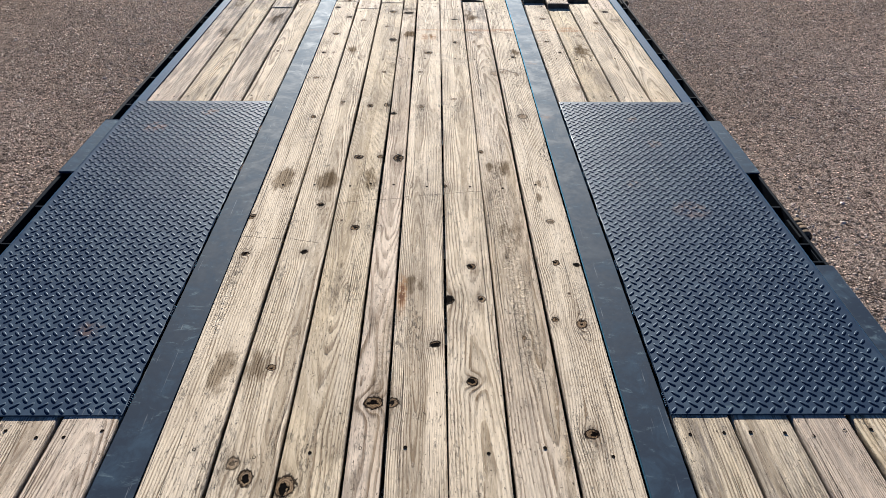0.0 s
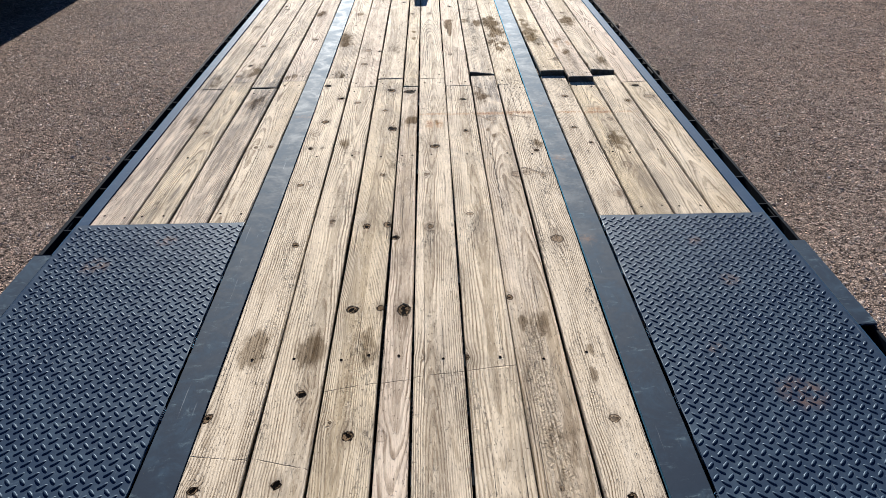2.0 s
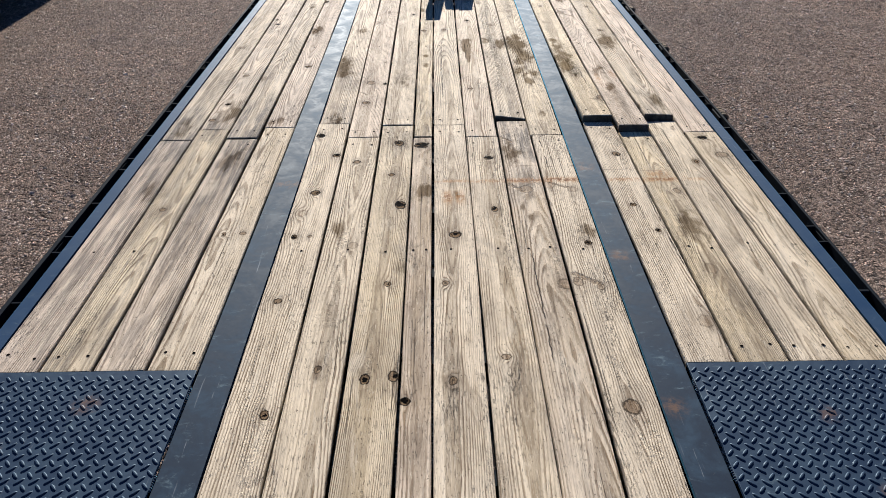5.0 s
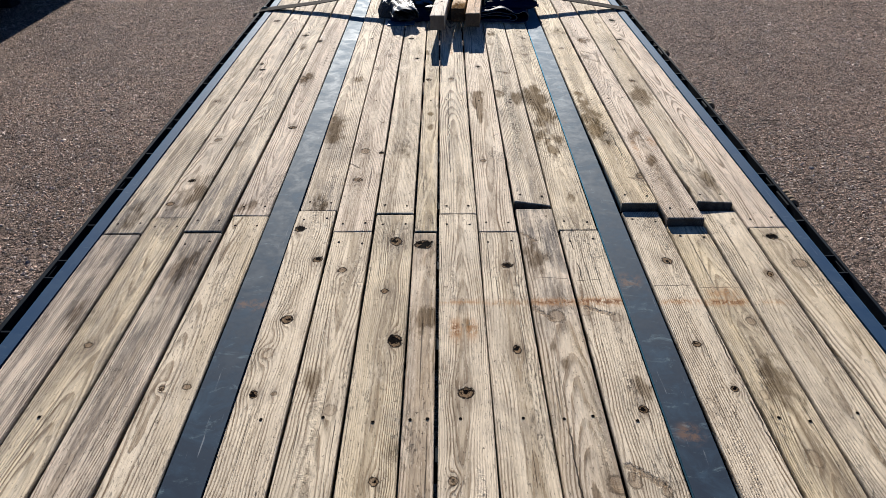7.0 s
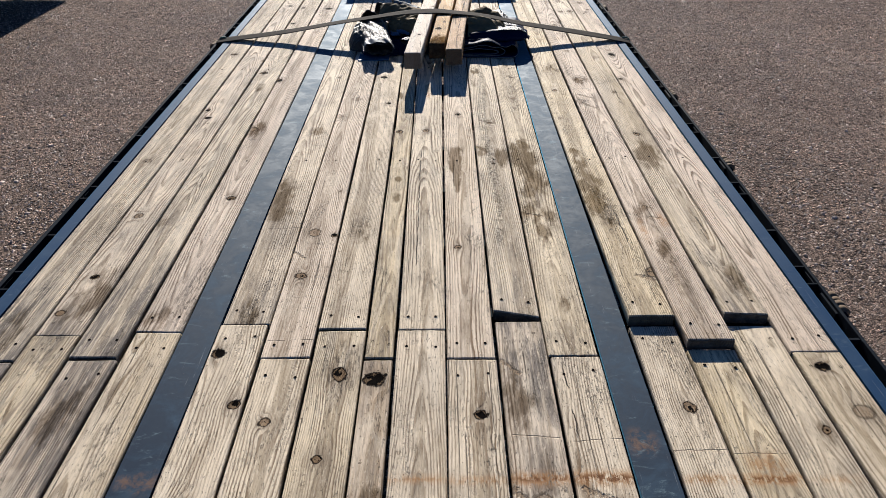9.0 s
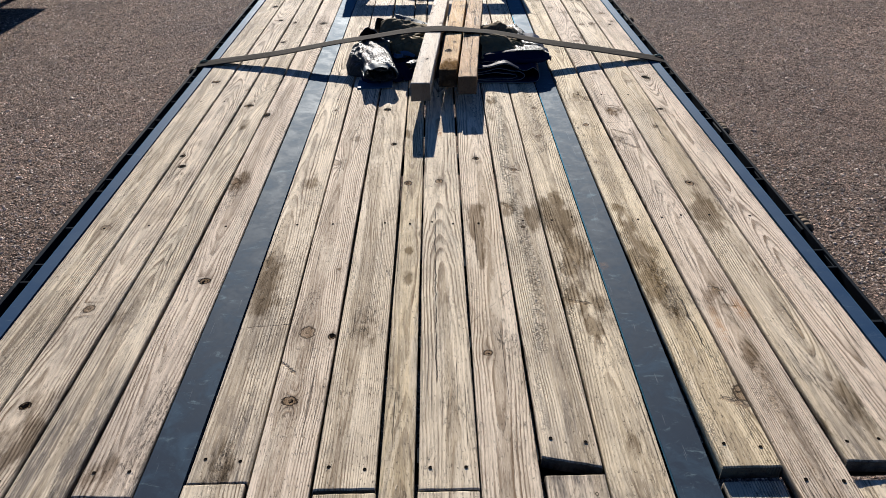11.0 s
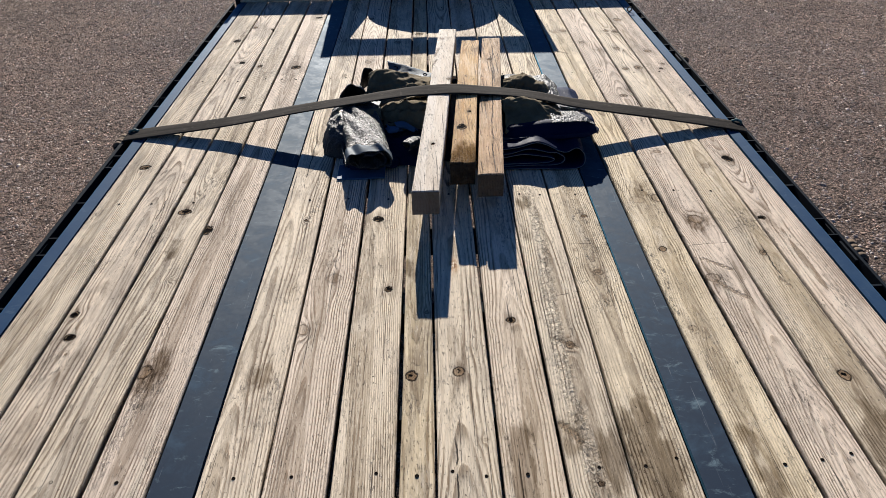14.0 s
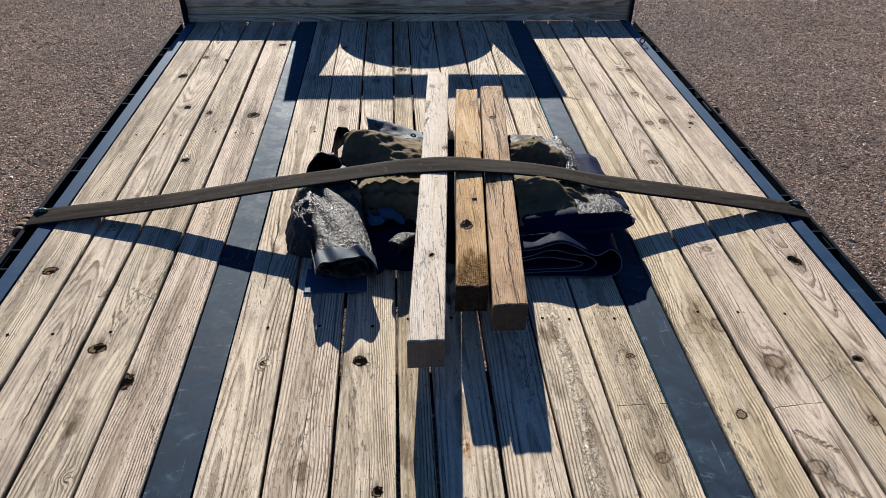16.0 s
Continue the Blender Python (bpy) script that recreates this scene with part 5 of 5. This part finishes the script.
def fold(name, x, edge, nose, zt, zb, back, material, parent, seed, crease=0.005, ends=(True, True), folds=5.0, slant=0.0, label="", sag=0.02):
    """A fold of sheet whose bend faces the rear: a top, a drooping front and a short return under it."""
    rng = np.random.RandomState(seed)
    tri = lambda q: np.abs((q / math.pi) % 2 - 1)
    n, m = 64, 64
    u = np.linspace(0, 1, n)[None, :]
    s = np.linspace(0, 1, m)[:, None]
    lin = lambda p: p[0] + (p[1] - p[0]) * u
    ye, yn, t, b = lin(edge), lin(nose), lin(zt), lin(zb)
    k = np.ones_like(u)
    for on, q in zip(ends, (u, 1 - u)):
        if on:
            k = k * np.sqrt(1 - (1 - np.clip(q / 0.16, 0, 1)) ** 2)
    mid = (t + b) / 2
    t, b = mid + (t - mid) * (0.12 + 0.88 * k), mid + (b - mid) * (0.3 + 0.7 * k)
    wob = 0.5 * np.sin(4.1 * u + rng.uniform(0, 6)) + 0.5 * np.sin(8.7 * u + rng.uniform(0, 6))
    ye, yn, t = ye + 0.014 * wob, yn + 0.016 * np.roll(wob, 9, 1) + 0.03 * (1 - k), t + crease * wob
    xs = [0.0, 0.36, 0.78, 0.86, 1.0]
    Y = np.zeros((m, n))
    Z = np.zeros((m, n))
    for j in range(n):
        Y[:, j] = np.interp(s[:, 0], xs, [back, ye[0, j], yn[0, j], yn[0, j] + 0.006, yn[0, j] + 0.10])
        Z[:, j] = np.interp(s[:, 0], xs, [t[0, j] - sag, t[0, j], b[0, j] + 0.006, b[0, j], b[0, j]])
    ker = np.ones(5) / 5
    for A in (Y, Z):
        for _ in range(2):
            P = np.pad(A, ((2, 2), (0, 0)), mode="edge")
            A[:] = sum(P[i:i + m] * ker[i] for i in range(5))
    f = np.zeros((m, n))
    w = 0.25 * np.sin(3 * s + 5 * u + rng.uniform(0, 6))
    for i in range(7):
        d = slant + rng.normal(0, 0.45)
        q = (s * math.cos(d) * 1.6 + u * math.sin(d) + 0.35 * w) * folds * rng.uniform(0.7, 2.6)
        f += (tri(q * 2.2 + rng.uniform(0, 6)) ** 1.6 - 0.4) / (1 + 0.35 * i)
    Z += crease * f * (0.25 + 0.75 * k)
    Y -= crease * 0.8 * f
    X = x[0] + (x[1] - x[0]) * u + crease * 1.2 * np.roll(f, 7, 1)
    ob = link(name, smooth_mesh(grid_mesh(name, np.stack([X, Y, DECK + np.maximum(Z, 0.003)], -1))), material, parent, label)
    return solid(ob, 0.003)


def nested_fold(name, left, right, top, bottom, y0, y1, parent, seed, bump=0.0, dip=0.0):
    """Sheet folded over at one side; the cut edge of both thicknesses faces the rear."""
    rng = np.random.RandomState(seed)
    n = 96
    c = spline([(left, top - 0.006), (left + 0.35 * (right - left), top), (left + 0.58 * (right - left), top + bump), (left + 0.80 * (right - left), top - dip), (right - 0.03, top - 0.2 * dip), (right, (top + bottom) / 2), (right - 0.035, bottom), (left + 0.5 * (right - left), bottom + 0.002), (left, bottom)], n)
    v = np.linspace(0, 1, 34)[:, None]
    p = np.linspace(0, 1, n)[None, :]
    X = c[:, 0][None, :] + 0.006 * np.sin(6 * v + 5 * p + rng.uniform(0, 6)) + 0.0 * v
    Z = c[:, 1][None, :] + 0.003 * np.sin(8 * v + 13 * p + rng.uniform(0, 6)) * v
    Y = y0 + (y1 - y0) * v + 0.85 * c[:, 1][None, :] * (1 - v) + 0.006 * np.sin(14 * p + rng.uniform(0, 6)) * (1 - v)
    ob = link(name, smooth_mesh(grid_mesh(name, np.stack([X, Y, DECK + np.maximum(Z, 0.003)], -1))), NAVY, parent)
    ob.data.materials.append(EDGE)
    ob = solid(ob, 0.0035)
    ob.modifiers["thickness"].material_offset_rim = 1
    return ob


def drape(name, stations, material, parent, seed, crease=0.004, scale=1.0, label="", n=56, m=60, thick=0.003):
    """A sheet laid over profiles in y and z at several x, its surface creased into sharp small folds."""
    rng = np.random.RandomState(seed)
    rows = np.array([spline([(x, y, z) for y, z in prof], m) for x, prof in stations])
    at = np.linspace(0, 1, len(stations))
    u = np.linspace(0, 1, n)
    pts = np.array([[[np.interp(t, at, rows[:, j, c]) for c in range(3)] for j in range(m)] for t in u])
    ker = np.array([1, 2, 3, 2, 1]) / 9
    for c in (1, 2):                        # round the ruled strips between the profiles
        P = np.pad(pts[:, :, c], ((2, 2), (0, 0)), mode="edge")
        pts[:, :, c] = sum(P[i:i + n] * ker[i] for i in range(5))
    X, L = pts[:, :, 0], np.cumsum(np.pad(np.hypot(np.diff(pts[:, :, 1], axis=1), np.diff(pts[:, :, 2], axis=1)), ((0, 0), (1, 0))), axis=1)
    f = np.zeros_like(X)
    warp = 0.012 * np.sin(X * 31 + rng.uniform(0, 6)) + 0.010 * np.sin(L * 37 + rng.uniform(0, 6))
    for i in range(9):
        a = rng.uniform(0, math.pi)
        k = scale * rng.uniform(35, 60) * (1.0 if i < 4 else 2.3)
        s = 1 - np.abs(np.sin(k * ((X + warp) * math.cos(a) + (L - warp) * math.sin(a)) + rng.uniform(0, 6))) ** 0.8
        gate = 0.5 + 0.5 * np.sin(14 * X + rng.uniform(0, 6)) * np.sin(11 * L + rng.uniform(0, 6))
        f += (s - 0.36) * gate / (1.0 if i < 4 else 2.2)
    f = f * crease * (0.35 + 0.65 * np.clip((L.max() - L) / 0.05, 0, 1))
    dy, dz = np.gradient(pts[:, :, 1], axis=1), np.gradient(pts[:, :, 2], axis=1)
    ln = np.hypot(dy, dz) + 1e-6
    # the profiles run from the front of the trailer to its rear: the outer side is up and to the rear
    pts[:, :, 1] += f * dz / ln
    pts[:, :, 2] += f * -dy / ln
    pts[:, :, 0] += 0.7 * np.roll(f, 5, 1) + 0.004 * np.sin(L * 40 + rng.uniform(0, 6))
    pts[:, :, 2] = DECK + np.maximum(pts[:, :, 2], 0.003)
    return solid(link(name, smooth_mesh(grid_mesh(name, pts)), material, parent, label), thick)


def arch(name, xc, half, h, y0, y1, slope, lean, material, parent, seed, label=""):
    """A stiff sheet standing as an open arch, its mouth towards the rear."""
    rng = np.random.RandomState(seed)
    ph = rng.uniform(0, 6.28, 6)
    a = np.linspace(-0.12, math.pi + 0.05, 48)[None, :]
    v = np.linspace(0, 1, 30)[:, None]
    X = xc - half * np.cos(a) * (1 + 0.06 * np.sin(3 * a + ph[0])) + lean * v + 0.004 * np.sin(9 * v + 4 * a + ph[1])
    Z = h * np.sin(np.clip(a, 0, math.pi)) ** 0.8 * (1 - 0.72 * v ** 1.5) + 0.003 * np.sin(7 * a + 12 * v + ph[2])
    Y = y0 + slope * (1 - np.cos(a)) * 0.5 * (1 - v) + (y1 - y0) * v + 0.006 * np.sin(4 * a + ph[3])
    return solid(link(name, smooth_mesh(grid_mesh(name, np.stack([X, Y, DECK + np.maximum(Z, 0.003)], -1))), material, parent, label), 0.003)


tarp_left = tagged(new("folded_tarpaulin"), "heap of folded black vinyl tarpaulin with grey flaps", "tarpaulin", "tarpaulins under the timbers")
fold("fold", (-0.06, 0.16), (7.30, 7.28), (7.22, 7.20), (0.080, 0.062), (0.004, 0.004), 7.96, VINYL, tarp_left, 20, 0.002, (False, False), sag=0.0)
fold("fold", (-0.25, 0.00), (7.34, 7.27), (7.21, 7.15), (0.070, 0.068), (0.004, 0.004), 7.60, NAVY, tarp_left, 21, 0.004)
fold("fold", (-0.23, -0.01), (7.43, 7.36), (7.34, 7.27), (0.090, 0.085), (0.055, 0.06), 7.60, VINYL, tarp_left, 22, 0.006, slant=0.8)
fold("fold", (-0.37, -0.15), (7.24, 7.22), (7.17, 7.15), (0.040, 0.040), (0.004, 0.004), 7.50, NAVY, tarp_left, 28, 0.002)
drape("fold", [(-0.455, [(7.72, 0.02), (7.62, 0.05), (7.56, 0.045), (7.52, 0.004)]), (-0.40, [(7.80, 0.06), (7.66, 0.085), (7.57, 0.075), (7.53, 0.02)]), (-0.30, [(7.80, 0.07), (7.64, 0.090), (7.55, 0.080), (7.50, 0.03)]), (-0.24, [(7.78, 0.06), (7.62, 0.08), (7.53, 0.07), (7.50, 0.03)])], VINYL, tarp_left, 24, 0.003)
drape("crackled_flap", [(-0.462, [(7.56, 0.03), (7.44, 0.045), (7.34, 0.03), (7.30, 0.004)]), (-0.435, [(7.58, 0.08), (7.45, 0.108), (7.345, 0.085), (7.295, 0.05), (7.28, 0.004)]), (-0.39, [(7.60, 0.10), (7.46, 0.126), (7.34, 0.098), (7.275, 0.060), (7.26, 0.004)]), (-0.345, [(7.60, 0.09), (7.44, 0.112), (7.33, 0.090), (7.265, 0.055), (7.25, 0.004)])], SILVER, tarp_left, 25, 0.0035, 1.3, "grey crackled vinyl flap that glints in the sun")
part("webbing_end", block(-0.385, -0.235, 7.085, 7.20, 1.001, 1.007, 0.002), BLUE, tarp_left, "flat blue webbing end")
part("webbing_end", block(-0.262, -0.200, 7.078, 7.22, 1.0075, 1.013, 0.002), BLUE, tarp_left, "flat blue webbing end")
flat_roll("hem", -0.262, 0.094, 0.0265, 0.0395, 7.115, 7.170, 0.50, HEM, tarp_left, 71, 0.005, -0.009, 0.1, 0.2, "pale grey-blue hem of the rolled flap", 0.003, 0.002, 0.14)
flat_roll("flap", -0.262, 0.096, 0.026, 0.039, 7.122, 7.51, 1.7, SILVER, tarp_left, 71, 0.038, -0.058, -2.75, 0.2, "grey sun-struck vinyl flap rolled at its end", 0.003)
arch("hood", -0.365, 0.066, 0.150, 7.655, 7.80, 0.05, 0.02, SILVER, tarp_left, 73, "grey vinyl standing in an open arch")
arch("hood", -0.310, 0.040, 0.150, 7.86, 7.95, 0.04, 0.01, VINYL, tarp_left, 74, "small black arch of stiff vinyl")
sheet = drape("eyelet_sheet", [(-0.215, [(8.03, 0.03), (8.00, 0.125), (7.965, 0.150), (7.93, 0.132), (7.87, 0.095)]), (-0.16, [(8.05, 0.03), (8.00, 0.115), (7.965, 0.134), (7.92, 0.122), (7.86, 0.10)]), (-0.08, [(8.05, 0.03), (7.98, 0.100), (7.94, 0.116), (7.89, 0.110), (7.82, 0.10)]), (0.0, [(8.02, 0.03), (7.95, 0.088), (7.90, 0.102), (7.85, 0.100), (7.78, 0.095)])], HEM, tarp_left, 26, 0.003, 0.7, "shiny pale grey-blue vinyl edge with eyelets")
for x, y, z in ((-0.178, 7.932, 0.128), (-0.040, 7.885, 0.108)):
    bm = bmesh.new()
    for i in range(14):
        a, b = 2 * math.pi * i / 14, 2 * math.pi * (i + 1) / 14
        tube((x + 0.008 * math.cos(a), y + 0.007 * math.sin(a), DECK + z + 0.005 * math.sin(a)), (x + 0.008 * math.cos(b), y + 0.007 * math.sin(b), DECK + z + 0.005 * math.sin(b)), 0.0026, 6, bm)
    part("eyelet", bm, BLACK, sheet, "dark metal eyelet", True)
curl(-0.180, 7.345, 0.060, 0.022, 62, DECK + 0.068, BLUE, tarp_left, 7, 0.55, 0.7)
curl(-0.122, 7.350, 0.085, 0.026, 70, DECK + 0.070, BLUE, tarp_left, 13, 0.55, 0.7)
curl(-0.070, 7.235, 0.11, 0.026, 115, DECK + 0.045, SILVER, tarp_left, 8, 0.6)

tarp_right = tagged(new("folded_tarpaulin"), "stack of folded black and navy vinyl tarpaulin", "tarpaulin", "tarpaulins under the timbers")
nested_fold("fold", 0.16, 0.588, 0.068, 0.006, 7.125, 7.75, tarp_right, 81, 0.015, 0.012)
nested_fold("fold", 0.16, 0.510, 0.050, 0.011, 7.136, 7.70, tarp_right, 82, 0.010)
nested_fold("fold", 0.16, 0.470, 0.038, 0.016, 7.140, 7.70, tarp_right, 83, 0.004)
bulge = lambda top, low, nose: [(7.80, top - 0.05), (7.52, top - 0.03), (nose + 0.085, top), (nose + 0.045, top - 0.014), (nose + 0.012, top - 0.032), (nose, (top + low) / 2), (nose + 0.006, low + 0.008), (nose + 0.05, low), (7.50, low)]
drape("fold", [(0.20, bulge(0.048, 0.030, 7.265)), (0.30, bulge(0.100, 0.058, 7.250)), (0.42, bulge(0.110, 0.056, 7.255)), (0.54, bulge(0.116, 0.054, 7.262)), (0.62, bulge(0.114, 0.054, 7.280)), (0.655, bulge(0.096, 0.060, 7.305)), (0.664, bulge(0.080, 0.070, 7.330))], NAVY, tarp_right, 84, 0.002, 0.6, "navy vinyl fold with its bend to the rear")
drape("crackled_top", [(0.47, [(7.64, 0.085), (7.55, 0.096), (7.45, 0.108), (7.355, 0.122), (7.300, 0.121)]), (0.54, [(7.64, 0.083), (7.55, 0.092), (7.45, 0.106), (7.350, 0.122), (7.300, 0.122)]), (0.61, [(7.62, 0.066), (7.55, 0.078), (7.45, 0.098), (7.355, 0.118), (7.315, 0.117)]), (0.648, [(7.60, 0.045), (7.54, 0.055), (7.45, 0.075), (7.36, 0.092), (7.33, 0.092)])], SILVER, tarp_right, 86, 0.004, 1.2, "crackled grey upper side of the sheet")
fold("fold", (0.17, 0.36), (7.25, 7.28), (7.195, 7.23), (0.072, 0.068), (0.056, 0.054), 7.60, SILVER, tarp_right, 85, 0.003, (False, True))
drape("crackled_top", [(0.455, [(7.93, 0.02), (7.89, 0.085), (7.75, 0.105), (7.62, 0.092)]), (0.52, [(7.94, 0.02), (7.90, 0.090), (7.76, 0.108), (7.62, 0.092)]), (0.565, [(7.92, 0.02), (7.86, 0.065), (7.74, 0.075), (7.62, 0.062)]), (0.60, [(7.88, 0.004), (7.82, 0.020), (7.72, 0.025), (7.62, 0.015)])], SILVER, tarp_right, 87, 0.004, 0.9, "grey vinyl sheet sloping to the deck")
drape("fold", [(0.26, [(7.97, 0.01), (7.93, 0.062), (7.80, 0.066), (7.70, 0.05)]), (0.36, [(7.98, 0.01), (7.93, 0.085), (7.80, 0.095), (7.66, 0.06)]), (0.47, [(7.97, 0.01), (7.92, 0.080), (7.80, 0.090), (7.66, 0.06)])], VINYL, tarp_right, 88, 0.002)

LABEL = "rumpled olive canvas cover bunched on the tarpaulins"
left_canvas = tagged(new("canvas_cover"), LABEL, "canvas", "canvas covers")
drape("canvas_fold", [(-0.300, [(7.92, 0.03), (7.87, 0.115), (7.83, 0.130), (7.74, 0.080), (7.62, 0.045)]), (-0.265, [(7.95, 0.05), (7.88, 0.138), (7.83, 0.150), (7.74, 0.092), (7.60, 0.045)]), (-0.19, [(7.96, 0.06), (7.87, 0.138), (7.82, 0.150), (7.73, 0.098), (7.60, 0.060)]), (-0.11, [(7.93, 0.08), (7.82, 0.138), (7.76, 0.149), (7.68, 0.136), (7.58, 0.120)]), (-0.015, [(7.90, 0.09), (7.75, 0.138), (7.66, 0.150), (7.60, 0.147), (7.56, 0.140)])], OLIVE, left_canvas, 51, 0.0075, 1.25)
stair = lambda dy, dz: [(7.62, 0.100 + dz), (7.52, 0.128 + dz), (7.468 + dy, 0.146 + dz), (7.442 + dy, 0.122 + dz), (7.424 + dy, 0.130 + dz), (7.388 + dy, 0.095 + dz), (7.374 + dy, 0.102 + dz), (7.335 + dy, 0.062 + dz), (7.31 + dy, 0.03)]
drape("canvas_fold", [(-0.245, stair(0.03, -0.045)), (-0.205, stair(0.022, -0.014)), (-0.13, stair(0.012, -0.002)), (-0.06, stair(-0.012, 0.002)), (-0.005, stair(-0.038, 0.004))], OLIVE, left_canvas, 52, 0.0075, 1.3)
drape("canvas_tab", [(-0.292, [(7.47, 0.118), (7.44, 0.121), (7.41, 0.108), (7.388, 0.085)]), (-0.260, [(7.48, 0.124), (7.44, 0.128), (7.40, 0.110), (7.372, 0.082)]), (-0.222, [(7.47, 0.126), (7.44, 0.128), (7.41, 0.116), (7.39, 0.096)])], OLIVE, left_canvas, 55, 0.002, 0.8, "loose olive canvas tab")
right_canvas = tagged(new("canvas_cover"), LABEL, "canvas", "canvas covers")
crest = lambda top, y, low, ylow: [(7.64, 0.085), (7.54, min(0.112, top - 0.012)), (y + 0.03, top - 0.010), (y, top), (y - 0.045, top * 0.55 + low * 0.45), (ylow, low), (ylow + 0.02, low - 0.03)]
drape("canvas_fold", [(0.283, crest(0.150, 7.455, 0.088, 7.305)), (0.345, crest(0.160, 7.450, 0.092, 7.310)), (0.415, crest(0.158, 7.448, 0.096, 7.318)), (0.455, crest(0.136, 7.435, 0.100, 7.330)), (0.495, crest(0.128, 7.420, 0.104, 7.345)), (0.520, crest(0.116, 7.400, 0.104, 7.360))], OLIVE, right_canvas, 61, 0.0075, 1.2)
mound = lambda top, y: [(7.92, 0.03), (y + 0.09, top * 0.75), (y + 0.03, top - 0.004), (y - 0.02, top), (y - 0.07, top * 0.72), (7.59, top * 0.6)]
drape("canvas_fold", [(0.300, mound(0.108, 7.74)), (0.360, mound(0.130, 7.75)), (0.415, mound(0.146, 7.76)), (0.455, mound(0.124, 7.73)), (0.49, mound(0.122, 7.70)), (0.515, mound(0.100, 7.70))], OLIVE, right_canvas, 64, 0.0075, 1.4)

# the tie-down strap over the load
strap = tagged(new("tie_down_strap"), "worn dark brown webbing strap pulled tight across the load", "strap")
line = spline([(-1.352, 7.53, 0.955), (-1.338, 7.53, 0.992), (-1.31, 7.53, 1.003), (-0.90, 7.530, 1.051), (-0.526, 7.531, 1.115), (-0.284, 7.530, 1.149), (-0.099, 7.530, 1.1725), (-0.022, 7.529, 1.1780), (0.066, 7.528, 1.1780), (0.18, 7.528, 1.1725), (0.286, 7.528, 1.1625), (0.45, 7.525, 1.139), (0.615, 7.520, 1.108), (0.95, 7.508, 1.055), (1.30, 7.480, 1.003), (1.332, 7.478, 0.992), (1.346, 7.478, 0.955)], 180)
w_ = np.linspace(-0.5, 0.5, 9)[None, :]
q_ = np.linspace(0, 1, 180)[:, None]
web = np.stack([line[:, 0][:, None] + 0 * w_, line[:, 1][:, None] + w_ * 0.098 + 0.004 * np.sin(14 * q_), line[:, 2][:, None] + 0.004 * w_ * np.sin(17 * q_) + 0.0015 * np.sin(40 * q_)], -1)
solid(link("webbing", smooth_mesh(grid_mesh("webbing", web)), WEBBING, strap), 0.003)

for sx, y in ((-1, 7.565), (1, 7.520)):
    bm = bmesh.new()
    pts = [(1.300, 0.006), (1.322, 0.010), (1.340, 0.004), (1.350, -0.012), (1.348, -0.034), (1.338, -0.046)]
    for (xa, za), (xb, zb) in zip(pts, pts[1:]):
        tube((sx * xa, y, DECK + za), (sx * xb, y + 0.004, DECK + zb), 0.0055, 10, bm)
    part("hook", bm, HOOK, strap, "green-coated wire hook over the rub rail", True)

# ---- deck boards, last ----
_seed = 100
for side, edges in (("L", [-1.249 + 0.14625 * i for i in range(5)]), ("C", C_EDGE), ("R", [0.664 + 0.14625 * i for i in range(5)])):
    for i in range(len(edges) - 1):
        code = side + str(i + 1)
        _seed += 3
        g = JOINT.get(code, 0.003)
        if side == "C":
            plank(code + "a", edges[i], edges[i + 1], BACK, SEAM_A.get(code, SEAM[code]) - g, _seed)
        else:
            plank(code + "c", edges[i], edges[i + 1], BACK, 1.14, _seed + 500, double=True)
            plank(code + "a", edges[i], edges[i + 1], 3.0025, SEAM_A.get(code, SEAM[code]) - g, _seed)
        plank(code + "b", edges[i], edges[i + 1], SEAM[code] + g, FRONT - 0.004, _seed + 1, LIFT.get(code))
